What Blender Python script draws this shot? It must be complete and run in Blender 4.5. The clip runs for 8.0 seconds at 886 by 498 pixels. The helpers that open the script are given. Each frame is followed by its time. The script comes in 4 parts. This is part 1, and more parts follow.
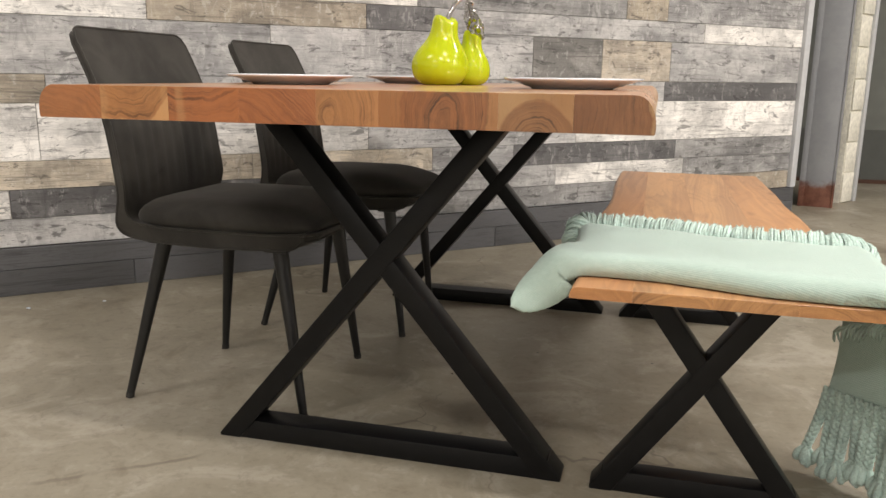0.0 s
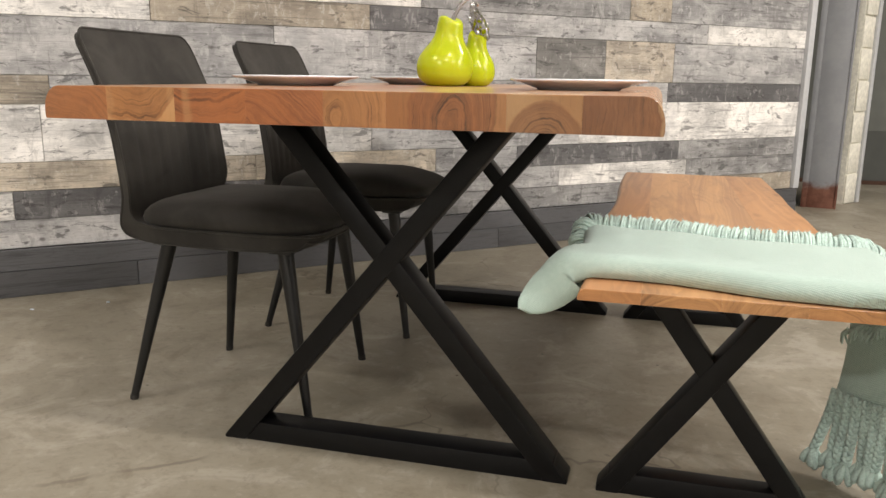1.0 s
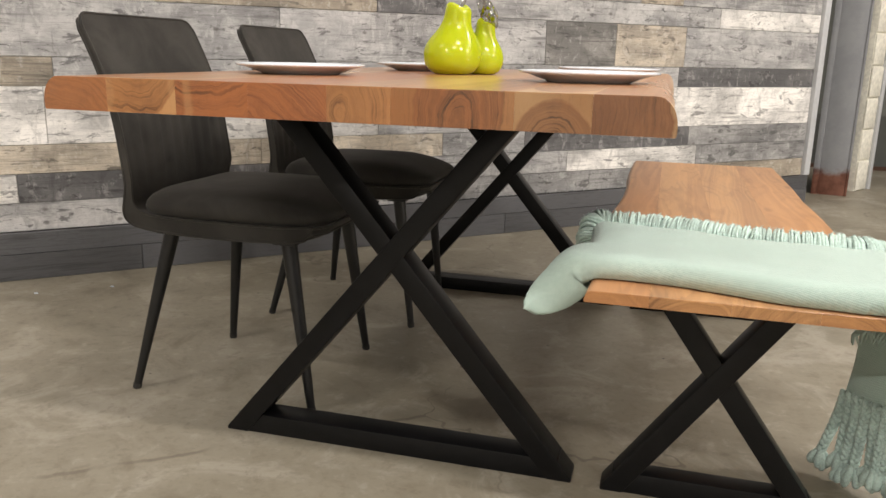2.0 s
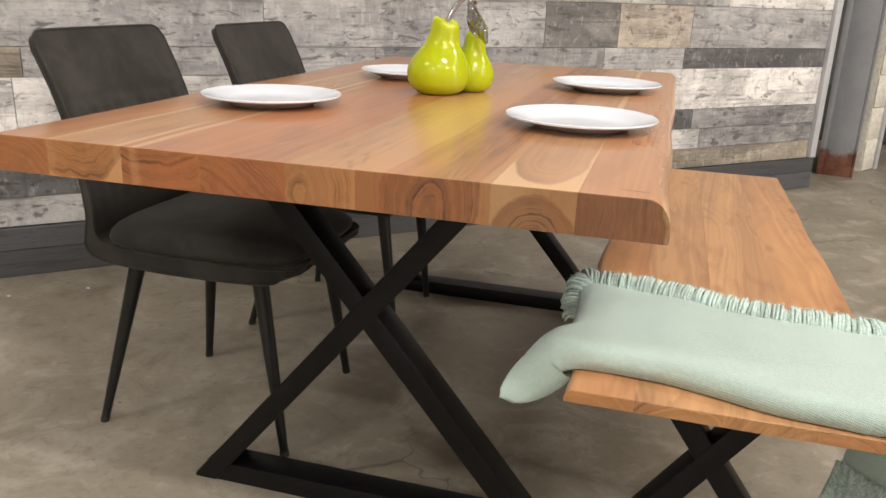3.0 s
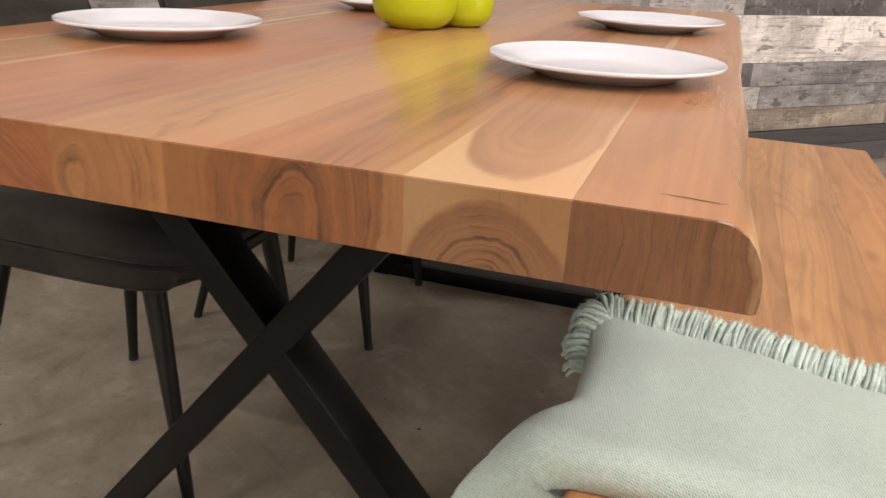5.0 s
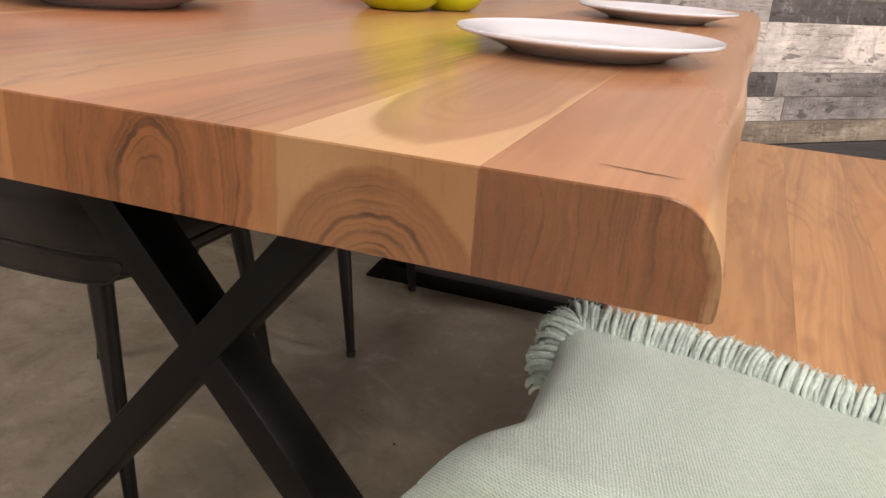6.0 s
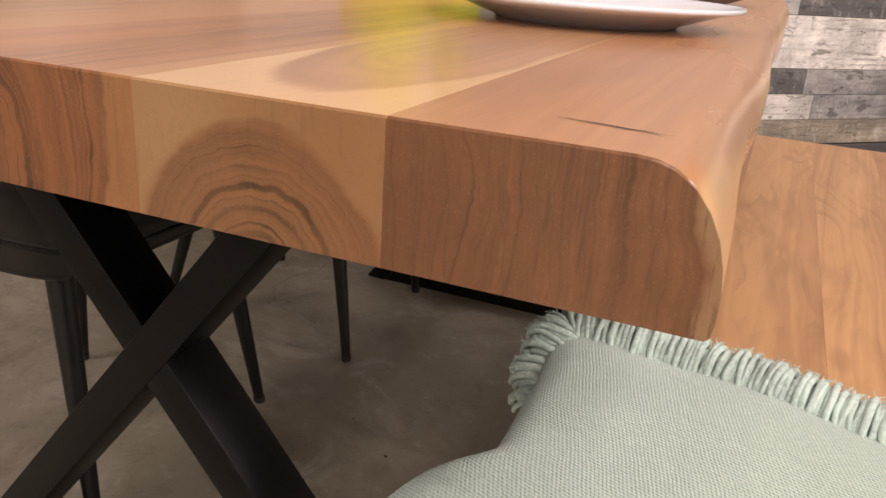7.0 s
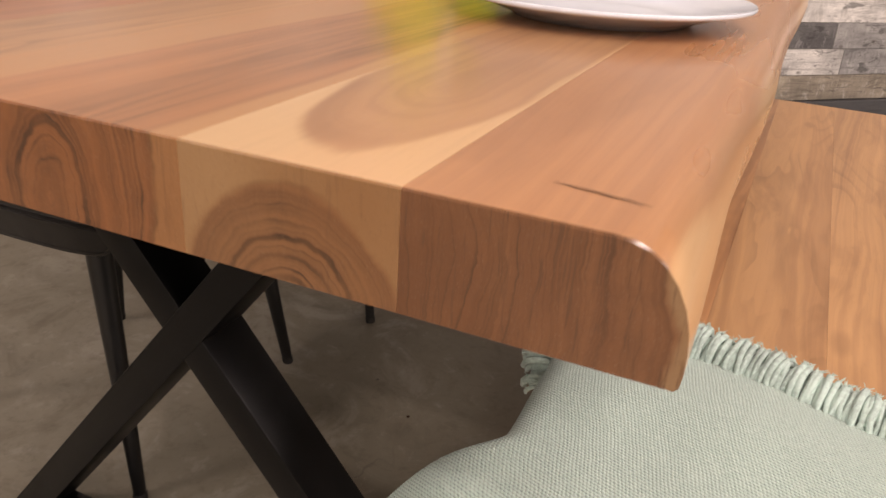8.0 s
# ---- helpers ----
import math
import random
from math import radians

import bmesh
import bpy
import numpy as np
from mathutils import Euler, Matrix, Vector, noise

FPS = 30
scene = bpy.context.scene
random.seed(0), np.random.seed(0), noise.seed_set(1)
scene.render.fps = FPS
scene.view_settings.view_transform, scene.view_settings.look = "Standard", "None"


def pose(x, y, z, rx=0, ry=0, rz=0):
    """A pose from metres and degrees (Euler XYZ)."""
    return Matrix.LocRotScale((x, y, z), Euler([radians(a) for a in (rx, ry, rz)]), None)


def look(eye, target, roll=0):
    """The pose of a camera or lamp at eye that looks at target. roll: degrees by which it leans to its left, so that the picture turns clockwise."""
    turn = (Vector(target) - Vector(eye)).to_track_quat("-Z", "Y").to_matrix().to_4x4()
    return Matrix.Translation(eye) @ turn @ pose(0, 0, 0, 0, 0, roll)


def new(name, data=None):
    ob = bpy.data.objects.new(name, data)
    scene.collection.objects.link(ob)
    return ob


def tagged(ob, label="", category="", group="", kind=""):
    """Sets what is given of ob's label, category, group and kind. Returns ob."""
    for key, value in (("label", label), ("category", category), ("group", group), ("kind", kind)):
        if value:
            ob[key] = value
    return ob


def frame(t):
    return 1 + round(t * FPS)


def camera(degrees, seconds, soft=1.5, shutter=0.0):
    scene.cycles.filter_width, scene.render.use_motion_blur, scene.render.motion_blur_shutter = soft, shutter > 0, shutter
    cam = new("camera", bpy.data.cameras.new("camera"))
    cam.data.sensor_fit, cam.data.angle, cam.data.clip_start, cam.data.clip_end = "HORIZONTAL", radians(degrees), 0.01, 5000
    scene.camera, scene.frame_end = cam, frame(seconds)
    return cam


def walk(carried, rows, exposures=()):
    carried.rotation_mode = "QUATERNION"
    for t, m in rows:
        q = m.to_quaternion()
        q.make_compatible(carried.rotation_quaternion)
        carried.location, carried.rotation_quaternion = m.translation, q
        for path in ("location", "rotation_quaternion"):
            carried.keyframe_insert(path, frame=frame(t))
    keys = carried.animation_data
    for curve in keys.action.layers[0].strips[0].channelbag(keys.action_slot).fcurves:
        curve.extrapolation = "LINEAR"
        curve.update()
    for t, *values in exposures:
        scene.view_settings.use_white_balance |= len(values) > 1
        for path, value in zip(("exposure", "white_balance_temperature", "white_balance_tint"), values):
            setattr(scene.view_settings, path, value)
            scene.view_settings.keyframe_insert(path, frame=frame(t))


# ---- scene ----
cam = camera(58.6, 8.0, shutter=0.5)
PATH = [
    (0, (0.116, -1.154, 0.782), (-0.385, 0.732, 0.3555), 0.8),
    (0.5, (0.11, -1.152, 0.780), (-0.394, 0.735, 0.3555), 0.8),
    (1, (0.105, -1.152, 0.782), (-0.399, 0.735, 0.3575), 0.8),
    (1.2, (0.105, -1.15, 0.784), (-0.4, 0.736, 0.3555), 0.8),
    (2.3, (0.098, -1.093, 0.847), (-0.417, 0.769, 0.33), 1.6),
    (2.5, (0.099, -1.064, 0.898), (-0.412, 0.79, 0.349), 1.8),
    (3, (0.094, -0.961, 0.99), (-0.41, 0.873, 0.37), 2.2),
    (3.5, (0.08, -0.829, 0.989), (-0.419, 0.987, 0.315), 2.4),
    (4, (0.053, -0.706, 0.954), (-0.45, 1.096, 0.246), 2.5),
    (4.2, (0.045, -0.662, 0.944), (-0.462, 1.136, 0.23), 2.4),
    (5.3, (0.085, -0.405, 0.881), (-0.519, 1.357, 0.153), 3.2),
    (5.5, (0.095, -0.385, 0.866), (-0.52, 1.377, 0.147), 3.4),
    (6, (0.109, -0.341, 0.853), (-0.53, 1.417, 0.146), 4.0),
    (6.5, (0.125, -0.296, 0.839), (-0.534, 1.459, 0.143), 4.4),
    (7, (0.118, -0.236, 0.813), (-0.576, 1.503, 0.107), 4.0),
    (7.5, (0.114, -0.234, 0.817), (-0.587, 1.481, 0.065), 3.8),
    (8, (0.129, -0.254, 0.866), (-0.592, 1.413, 0.031), 3.6),
]
# the clip's camera darkens and turns a little warmer as it closes in on the wood
EXPOSURES = [(0.0, -0.10, 6500, 11), (2.0, -0.12, 6500, 11), (3.0, -0.23, 6560, 13), (4.0, -0.31, 6680, 17), (5.5, -0.38, 6900, 22), (7.0, -0.36, 7020, 25), (7.5, -0.31, 7060, 25), (8.0, -0.46, 7140, 25)]
walk(cam, [(t, look(eye, target, roll)) for t, eye, target, roll in PATH], EXPOSURES)

# ---- world and lights ----
world = bpy.data.worlds.new("hall_air")
world.use_nodes = True
world.node_tree.nodes["Background"].inputs[0].default_value = (0.55, 0.58, 0.6, 1)
world.node_tree.nodes["Background"].inputs[1].default_value = 0.05
scene.world = world

CEILING = 4.3
# centre x, y, power of the tube fixtures that hang under the hall's ceiling
LIGHTS = [(-3.0, -2.3, 90), (1.4, -3.8, 105), (-1.0, 0.3, 14), (1.5, -1.2, 122), (2.8, 2.3, 105), (4.6, -3.2, 160), (-1.4, -6.4, 185), (4.8, 1.2, 112), (7.6, -0.9, 300)]
for lx, ly, power in LIGHTS:
    lamp = bpy.data.lights.new("tube_light", "AREA")
    lamp.shape, lamp.size, lamp.size_y, lamp.energy = "RECTANGLE", 1.3, 0.14, power
    lamp.color = (1.0, 0.95, 0.905)
    new("tube_light", lamp).matrix_world = pose(lx, ly, CEILING - 0.36)


# ---- node and mesh helpers ----
class Graph:
    """A small writer of shader node trees."""

    def __init__(self, name):
        self.mat = bpy.data.materials.new(name)
        self.mat.use_nodes = True
        self.tree = self.mat.node_tree
        self.bsdf = self.tree.nodes["Principled BSDF"]

    def put(self, socket, value):
        if isinstance(value, bpy.types.NodeSocket):
            self.tree.links.new(value, socket)
        elif isinstance(value, tuple) and len(value) == 3 and socket.type == "RGBA":
            socket.default_value = (*value, 1)
        else:
            socket.default_value = value

    def node(self, kind, **values):
        n = self.tree.nodes.new(kind)
        for key, value in values.items():
            self.put(n.inputs[key], value)
        return n

    def math(self, op, a, b=0.0, clamp=False):
        n = self.tree.nodes.new("ShaderNodeMath")
        n.operation, n.use_clamp = op, clamp
        self.put(n.inputs[0], a)
        self.put(n.inputs[1], b)
        return n.outputs[0]

    def step(self, value, low, high):
        n = self.tree.nodes.new("ShaderNodeMapRange")
        n.interpolation_type = "SMOOTHSTEP"
        self.put(n.inputs["Value"], value)
        self.put(n.inputs["From Min"], low)
        self.put(n.inputs["From Max"], high)
        return n.outputs["Result"]

    def coords(self, scale=(1, 1, 1), shift=None, turn=(0, 0, 0)):
        n = self.tree.nodes.new("ShaderNodeTexCoord")
        m = self.tree.nodes.new("ShaderNodeMapping")
        self.tree.links.new(n.outputs["Object"], m.inputs["Vector"])
        m.inputs["Scale"].default_value = scale
        m.inputs["Rotation"].default_value = turn
        if shift is not None:
            self.put(m.inputs["Location"], shift)
        return m.outputs["Vector"]

    def noise(self, vector, scale=1.0, detail=4.0, rough=0.55, distort=0.0):
        n = self.node("ShaderNodeTexNoise", Vector=vector, Scale=scale, Detail=detail, Roughness=rough, Distortion=distort)
        return n.outputs["Fac"]

    def voronoi(self, vector, scale, feature="F1"):
        n = self.tree.nodes.new("ShaderNodeTexVoronoi")
        n.feature = feature
        self.put(n.inputs["Vector"], vector)
        self.put(n.inputs["Scale"], scale)
        return n.outputs["Distance"]

    def mix(self, fac, a, b, blend="MIX"):
        n = self.tree.nodes.new("ShaderNodeMix")
        n.data_type, n.blend_type = "RGBA", blend
        self.put(n.inputs["Factor"], fac)
        self.put(n.inputs[6], a)
        self.put(n.inputs[7], b)
        return n.outputs[2]

    def split(self, vector):
        n = self.node("ShaderNodeSeparateXYZ", Vector=vector)
        return n.outputs

    def join(self, x, y, z):
        return self.node("ShaderNodeCombineXYZ", X=x, Y=y, Z=z).outputs[0]

    def bump(self, height, strength, distance):
        n = self.node("ShaderNodeBump", Strength=strength, Distance=distance, Height=height)
        self.tree.links.new(n.outputs[0], self.bsdf.inputs["Normal"])

    def finish(self, colour=None, rough=None, metal=None, **more):
        if colour is not None:
            self.put(self.bsdf.inputs["Base Color"], colour)
        if rough is not None:
            self.put(self.bsdf.inputs["Roughness"], rough)
        if metal is not None:
            self.put(self.bsdf.inputs["Metallic"], metal)
        for key, value in more.items():
            self.put(self.bsdf.inputs[key.replace("_", " ")], value)
        return self.mat


def thing(name, at, label, category, group="", kind=""):
    ob = new(name)
    ob.location = at
    ob.empty_display_size = 0.05
    return tagged(ob, label, category, group, kind)


def root_place(ob):
    place = Vector(ob.location)
    while ob.parent:
        ob = ob.parent
        place += Vector(ob.location)
    return place


def part(name, bm, material, parent=None, label="", sharp=35.0, kind=""):
    """Links a bmesh in world coordinates as one mesh object under a thing or a part."""
    if parent is not None:
        bmesh.ops.translate(bm, verts=bm.verts, vec=-root_place(parent))
    bm.normal_update()
    for f in bm.faces:
        f.smooth = True
    limit = radians(sharp)
    for e in bm.edges:
        if len(e.link_faces) == 2 and e.calc_face_angle(0) > limit:
            e.smooth = False
    mesh = bpy.data.meshes.new(name)
    bm.to_mesh(mesh)
    bm.free()
    mesh.materials.append(material)
    ob = new(name, mesh)
    if parent is not None:
        ob.parent = parent
    return tagged(ob, label, "", "", kind)


def box(bm, lo, hi, bevel=0.0, segments=2):
    made = bmesh.ops.create_cube(bm, size=1)["verts"]
    for v in made:
        v.co = Vector([lo[i] + (v.co[i] + 0.5) * (hi[i] - lo[i]) for i in range(3)])
    if bevel > 0:
        edges = list({e for v in made for e in v.link_edges})
        bmesh.ops.bevel(bm, geom=edges, offset=bevel, segments=segments, profile=0.5, affect="EDGES")
    return bm


def loft(bm, rings, close_ring=True, caps=True):
    """Joins rings of equally many points into a skin."""
    rows = [[bm.verts.new(p) for p in ring] for ring in rings]
    n = len(rows[0])
    for a, b in zip(rows, rows[1:]):
        for i in range(n if close_ring else n - 1):
            j = (i + 1) % n
            bm.faces.new((a[i], a[j], b[j], b[i]))
    if caps and close_ring:
        bm.faces.new(rows[0][::-1])
        bm.faces.new(rows[-1])
    bmesh.ops.recalc_face_normals(bm, faces=bm.faces)
    return bm


def tube(bm, points, radius, sides=8, caps=True):
    """A round tube along points; radius is one number or one for each point."""
    points = [Vector(p) for p in points]
    radii = radius if isinstance(radius, (list, tuple)) else [radius] * len(points)
    side = None
    rows = []
    for i, p in enumerate(points):
        along = (points[min(i + 1, len(points) - 1)] - points[max(i - 1, 0)]).normalized()
        if side is None:
            side = along.orthogonal().normalized()
        side = (side - along * side.dot(along)).normalized()
        up = along.cross(side)
        rows.append([bm.verts.new(p + radii[i] * (math.cos(a) * side + math.sin(a) * up))
                     for a in (2 * math.pi * k / sides for k in range(sides))])
    for a, b in zip(rows, rows[1:]):
        for i in range(sides):
            j = (i + 1) % sides
            bm.faces.new((a[i], a[j], b[j], b[i]))
    if caps:
        bm.faces.new(rows[0][::-1])
        bm.faces.new(rows[-1])
    return bm


def lathe(bm, profile, at, sides=64):
    """Turns (radius, height) pairs round the upright axis through at."""
    rows = []
    for r, h in profile:
        if r < 1e-6:
            rows.append([bm.verts.new((at[0], at[1], at[2] + h))])
        else:
            rows.append([bm.verts.new((at[0] + r * math.cos(a), at[1] + r * math.sin(a), at[2] + h))
                         for a in (2 * math.pi * k / sides for k in range(sides))])
    for a, b in zip(rows, rows[1:]):
        for i in range(sides):
            j = (i + 1) % sides
            if len(a) == 1:
                bm.faces.new((a[0], b[i], b[j]))
            elif len(b) == 1:
                bm.faces.new((a[i], a[j], b[0]))
            else:
                bm.faces.new((a[i], a[j], b[j], b[i]))
    bmesh.ops.recalc_face_normals(bm, faces=bm.faces)
    return bm


def smooth_line(points, count):
    """A Catmull-Rom line through points."""
    pts = [Vector(p) for p in points]
    pts = [2 * pts[0] - pts[1]] + pts + [2 * pts[-1] - pts[-2]]
    spans = len(pts) - 3
    out = []
    for k in range(count):
        f = k / (count - 1) * spans
        i = min(int(f), spans - 1)
        t = f - i
        a, b, c, d = pts[i:i + 4]
        out.append(0.5 * (2 * b + (c - a) * t + (2 * a - 5 * b + 4 * c - d) * t * t + (3 * b - a - 3 * c + d) * t ** 3))
    return out


def ease(x, low=0.0, high=1.0):
    t = min(1.0, max(0.0, (x - low) / (high - low)))
    return t * t * (3 - 2 * t)


# ---- materials ----
def board_wood(name, base, heart, dark, sap, pith, drift, rings, sap_radius, streak=0.35, seed=0.0, wobble=0.045, squash=1.0, comb=0.12, face=0.09, gloss=0.42, oil_shade=(0.70, 0.61, 0.48), figure=0.35, flow=(8.0, 0.8), bark=None, cap=None, pale=()):
    """Acacia with its growth rings round a pith line along the board, so that ends show arcs and faces show figure."""
    g = Graph(name)
    at = g.coords(shift=base)
    wob = g.noise(g.coords((7, 1.3, 7), shift=(seed, seed * 2, seed)), 1.0, 2.0)
    wob2 = g.noise(g.coords((16, 2.2, 16), shift=(seed + 9, seed, seed)), 1.0, 2.0)
    x, y, z = g.split(at)[:3]
    off = g.math("MULTIPLY", g.math("SUBTRACT", wob, 0.5), wobble)
    off2 = g.math("MULTIPLY", g.math("SUBTRACT", wob2, 0.5), wobble * 0.5)
    u = g.math("ADD", g.math("SUBTRACT", g.math("SUBTRACT", x, pith[0]), g.math("MULTIPLY", y, drift[0])), off)
    w = g.math("MULTIPLY", g.math("ADD", g.math("SUBTRACT", g.math("SUBTRACT", z, pith[1]), g.math("MULTIPLY", y if cap is None else g.math("MINIMUM", y, cap), drift[1])), off2), squash)
    ripple = g.math("MULTIPLY", g.math("SUBTRACT", g.noise(g.coords((38, 5, 38), shift=(seed, 1, seed)), 1.0, 3.0, 0.6), 0.5), 0.011)
    r = g.math("ADD", g.math("SQRT", g.math("ADD", g.math("MULTIPLY", u, u), g.math("MULTIPLY", w, w))), ripple)
    # end grain shows its rings sharply, drinks more of the oil than the long faces and takes painted-in shade
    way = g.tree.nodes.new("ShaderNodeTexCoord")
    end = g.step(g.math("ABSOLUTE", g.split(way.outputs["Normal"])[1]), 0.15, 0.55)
    uneven = g.noise(g.join(g.math("MULTIPLY", r, 110.0), seed, g.math("MULTIPLY", y, 0.4)), 1.0, 3.0)
    saw = g.math("FRACT", g.math("ADD", g.math("MULTIPLY", r, rings / 6.283), g.math("MULTIPLY", uneven, 2.2)))
    late = g.math("MULTIPLY", g.step(saw, 0.25, 0.93), g.step(saw, 1.0, 0.95))
    rim = g.math("MULTIPLY", g.step(saw, 0.80, 0.93), g.step(saw, 1.0, 0.95))
    thin = g.noise(g.join(g.math("MULTIPLY", r, 620.0), seed + 3.0, g.math("MULTIPLY", y, 0.6)), 1.0, 2.0, 0.6)
    bold = g.step(g.noise(g.join(g.math("MULTIPLY", r, 165.0), seed + 7.0, g.math("MULTIPLY", y, 0.3)), 1.0, 1.5, 0.5), 0.55, 0.66)
    lines = g.math("ADD", g.math("ADD", g.math("MULTIPLY", late, 0.24), g.math("MULTIPLY", rim, 0.36)), g.math("ADD", g.math("MULTIPLY", g.step(thin, 0.50, 0.66), 0.34), g.math("MULTIPLY", bold, 0.75)))
    bands = g.step(uneven, 0.36, 0.66)
    fibre = g.noise(g.coords((420, 9, 420), shift=(seed, seed, 0)), 1.0, 3.0, 0.6)
    patch = g.noise(g.coords((5, 1.1, 5), shift=(0, seed, 3)), 1.0, 4.0)
    cloud = g.noise(g.coords((17, 3.2, 17), shift=(seed, 8, seed)), 1.0, 4.0, 0.6, 0.8)
    colour = g.mix(g.math("MULTIPLY", bands, 0.42), heart, dark)
    fade = g.step(g.noise(g.coords((15, 2.4, 15), shift=(seed, 5, seed)), 1.0, 3.0), 0.40, 0.60)
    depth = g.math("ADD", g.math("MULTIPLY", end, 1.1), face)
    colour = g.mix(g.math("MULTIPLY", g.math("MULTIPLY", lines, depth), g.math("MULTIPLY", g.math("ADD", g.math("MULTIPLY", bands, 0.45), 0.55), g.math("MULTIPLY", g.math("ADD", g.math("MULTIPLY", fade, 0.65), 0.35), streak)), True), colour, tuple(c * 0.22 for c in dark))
    colour = g.mix(g.math("MULTIPLY", g.step(cloud, 0.50, 0.66), 0.28), colour, tuple(c * 0.8 for c in dark))
    # flowing figure of the long faces: contour lines of a stretched field, sharp on one side, that come and go
    field = g.noise(g.coords((flow[0], flow[1], flow[0]), shift=(seed * 3, seed, seed * 5)), 1.0, 2.0, 0.45, 0.5)
    tooth = g.math("FRACT", g.math("ADD", g.math("MULTIPLY", field, 17.0), g.math("MULTIPLY", fade, 0.5)))
    vein = g.math("MULTIPLY", g.step(tooth, 0.52, 0.93), g.step(tooth, 1.0, 0.95))
    comes = g.step(g.noise(g.coords((10, 1.5, 10), shift=(seed, 31, seed)), 1.0, 3.0, 0.6), 0.44, 0.60)
    colour = g.mix(g.math("MULTIPLY", g.math("MULTIPLY", vein, comes), g.math("MULTIPLY", g.math("SUBTRACT", 1.0, end), figure)), colour, tuple(c * 0.42 for c in dark))
    # small knots, drawn out along the grain
    spot = g.voronoi(g.join(g.math("MULTIPLY", x, 9.0), g.math("ADD", g.math("MULTIPLY", y, 3.2), seed * 1.7), seed), 1.0)
    knot = g.math("MULTIPLY", g.step(g.math("ADD", spot, g.math("MULTIPLY", g.math("SUBTRACT", cloud, 0.5), 0.16)), 0.13, 0.05), g.math("SUBTRACT", 1.0, end))
    colour = g.mix(g.math("MULTIPLY", knot, 0.45), colour, tuple(c * 0.5 for c in dark))
    colour = g.mix(g.step(g.math("ADD", r, g.math("MULTIPLY", g.math("SUBTRACT", wob2, 0.5), 0.012)), sap_radius - 0.0028, sap_radius + 0.0022), colour, sap)
    colour = g.mix(g.math("MULTIPLY", g.step(fibre, 0.45, 0.75), 0.11), colour, tuple(c * 0.55 for c in heart))
    colour = g.mix(g.math("MULTIPLY", g.step(patch, 0.45, 0.7), 0.36), colour, tuple(min(1, c * 1.4) for c in heart))
    for seam, reach in pale:
        # a thin, wandering strip of sapwood beside a glued seam
        away = g.math("ABSOLUTE", g.math("ADD", g.math("SUBTRACT", x, seam), g.math("MULTIPLY", g.math("SUBTRACT", wob2, 0.5), 0.03)))
        strip = g.math("MULTIPLY", g.step(away, 0.010, 0.003), g.step(y, reach, reach * 0.5))
        colour = g.mix(g.math("MULTIPLY", strip, g.math("SUBTRACT", 0.75, g.math("MULTIPLY", end, 0.4))), colour, sap)
    if bark is not None:
        # paler young wood along the live edge
        edge = g.math("ADD", x, g.math("MULTIPLY", g.math("SUBTRACT", cloud, 0.5), 0.05))
        colour = g.mix(g.math("MULTIPLY", g.math("MULTIPLY", g.step(edge, bark, bark + 0.03), g.math("SUBTRACT", 1.0, end)), 0.55), colour, tuple(0.5 * (p + q) for p, q in zip(sap, heart)))
    pores = g.step(g.noise(g.coords((900, 60, 900)), 1.0, 1.0), 0.66, 0.74)
    colour = g.mix(g.math("MULTIPLY", pores, g.math("ADD", 0.10, g.math("MULTIPLY", end, 0.14))), colour, tuple(c * 0.3 for c in heart))
    flecks = g.math("MULTIPLY", g.step(g.noise(g.coords((1500, 40, 1100), shift=(seed, 2, 9)), 1.0, 1.0), 0.62, 0.72), end)
    colour = g.mix(g.math("MULTIPLY", flecks, 0.16), colour, (0.80, 0.62, 0.44))
    ray = g.noise(g.coords((330, 4, 30), shift=(seed, 0, seed)), 1.0, 4.0, 0.65, 0.6)
    # multiplies end faces darker: oil in the grain plus shade put into the colour
    colour = g.mix(g.math("MULTIPLY", end, g.math("ADD", 0.75, g.math("MULTIPLY", g.step(patch, 0.35, 0.7), 0.25))), colour, oil_shade, "MULTIPLY")
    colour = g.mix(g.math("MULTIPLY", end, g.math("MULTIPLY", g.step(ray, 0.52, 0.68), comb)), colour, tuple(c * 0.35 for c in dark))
    g.bump(g.math("SUBTRACT", fibre, g.math("MULTIPLY", pores, 0.6)), 0.05, 0.0005)
    rough = g.math("ADD", 0.38 - 0.35 * gloss, g.math("MULTIPLY", patch, 0.12))
    return g.finish(colour, rough, Specular_IOR_Level=0.3 + 0.5 * gloss, Coat_Weight=gloss, Coat_Roughness=0.17)


def plain(name, colour, rough, metal=0.0, grain=60.0, spread=0.15, bump=0.05, depth=0.001, **more):
    g = Graph(name)
    n = g.noise(g.coords(), grain, 5.0)
    big = g.noise(g.coords(), grain * 0.08, 3.0)
    shade = g.math("ADD", g.math("MULTIPLY", n, 0.5), g.math("MULTIPLY", big, 0.5))
    c = g.mix(g.step(shade, 0.35, 0.65), tuple(v * (1 - spread) for v in colour), tuple(min(1, v * (1 + spread)) for v in colour))
    if bump:
        g.bump(n, bump, depth)
    r = g.math("ADD", rough - 0.04, g.math("MULTIPLY", big, 0.08))
    return g.finish(c, r, metal, **more)


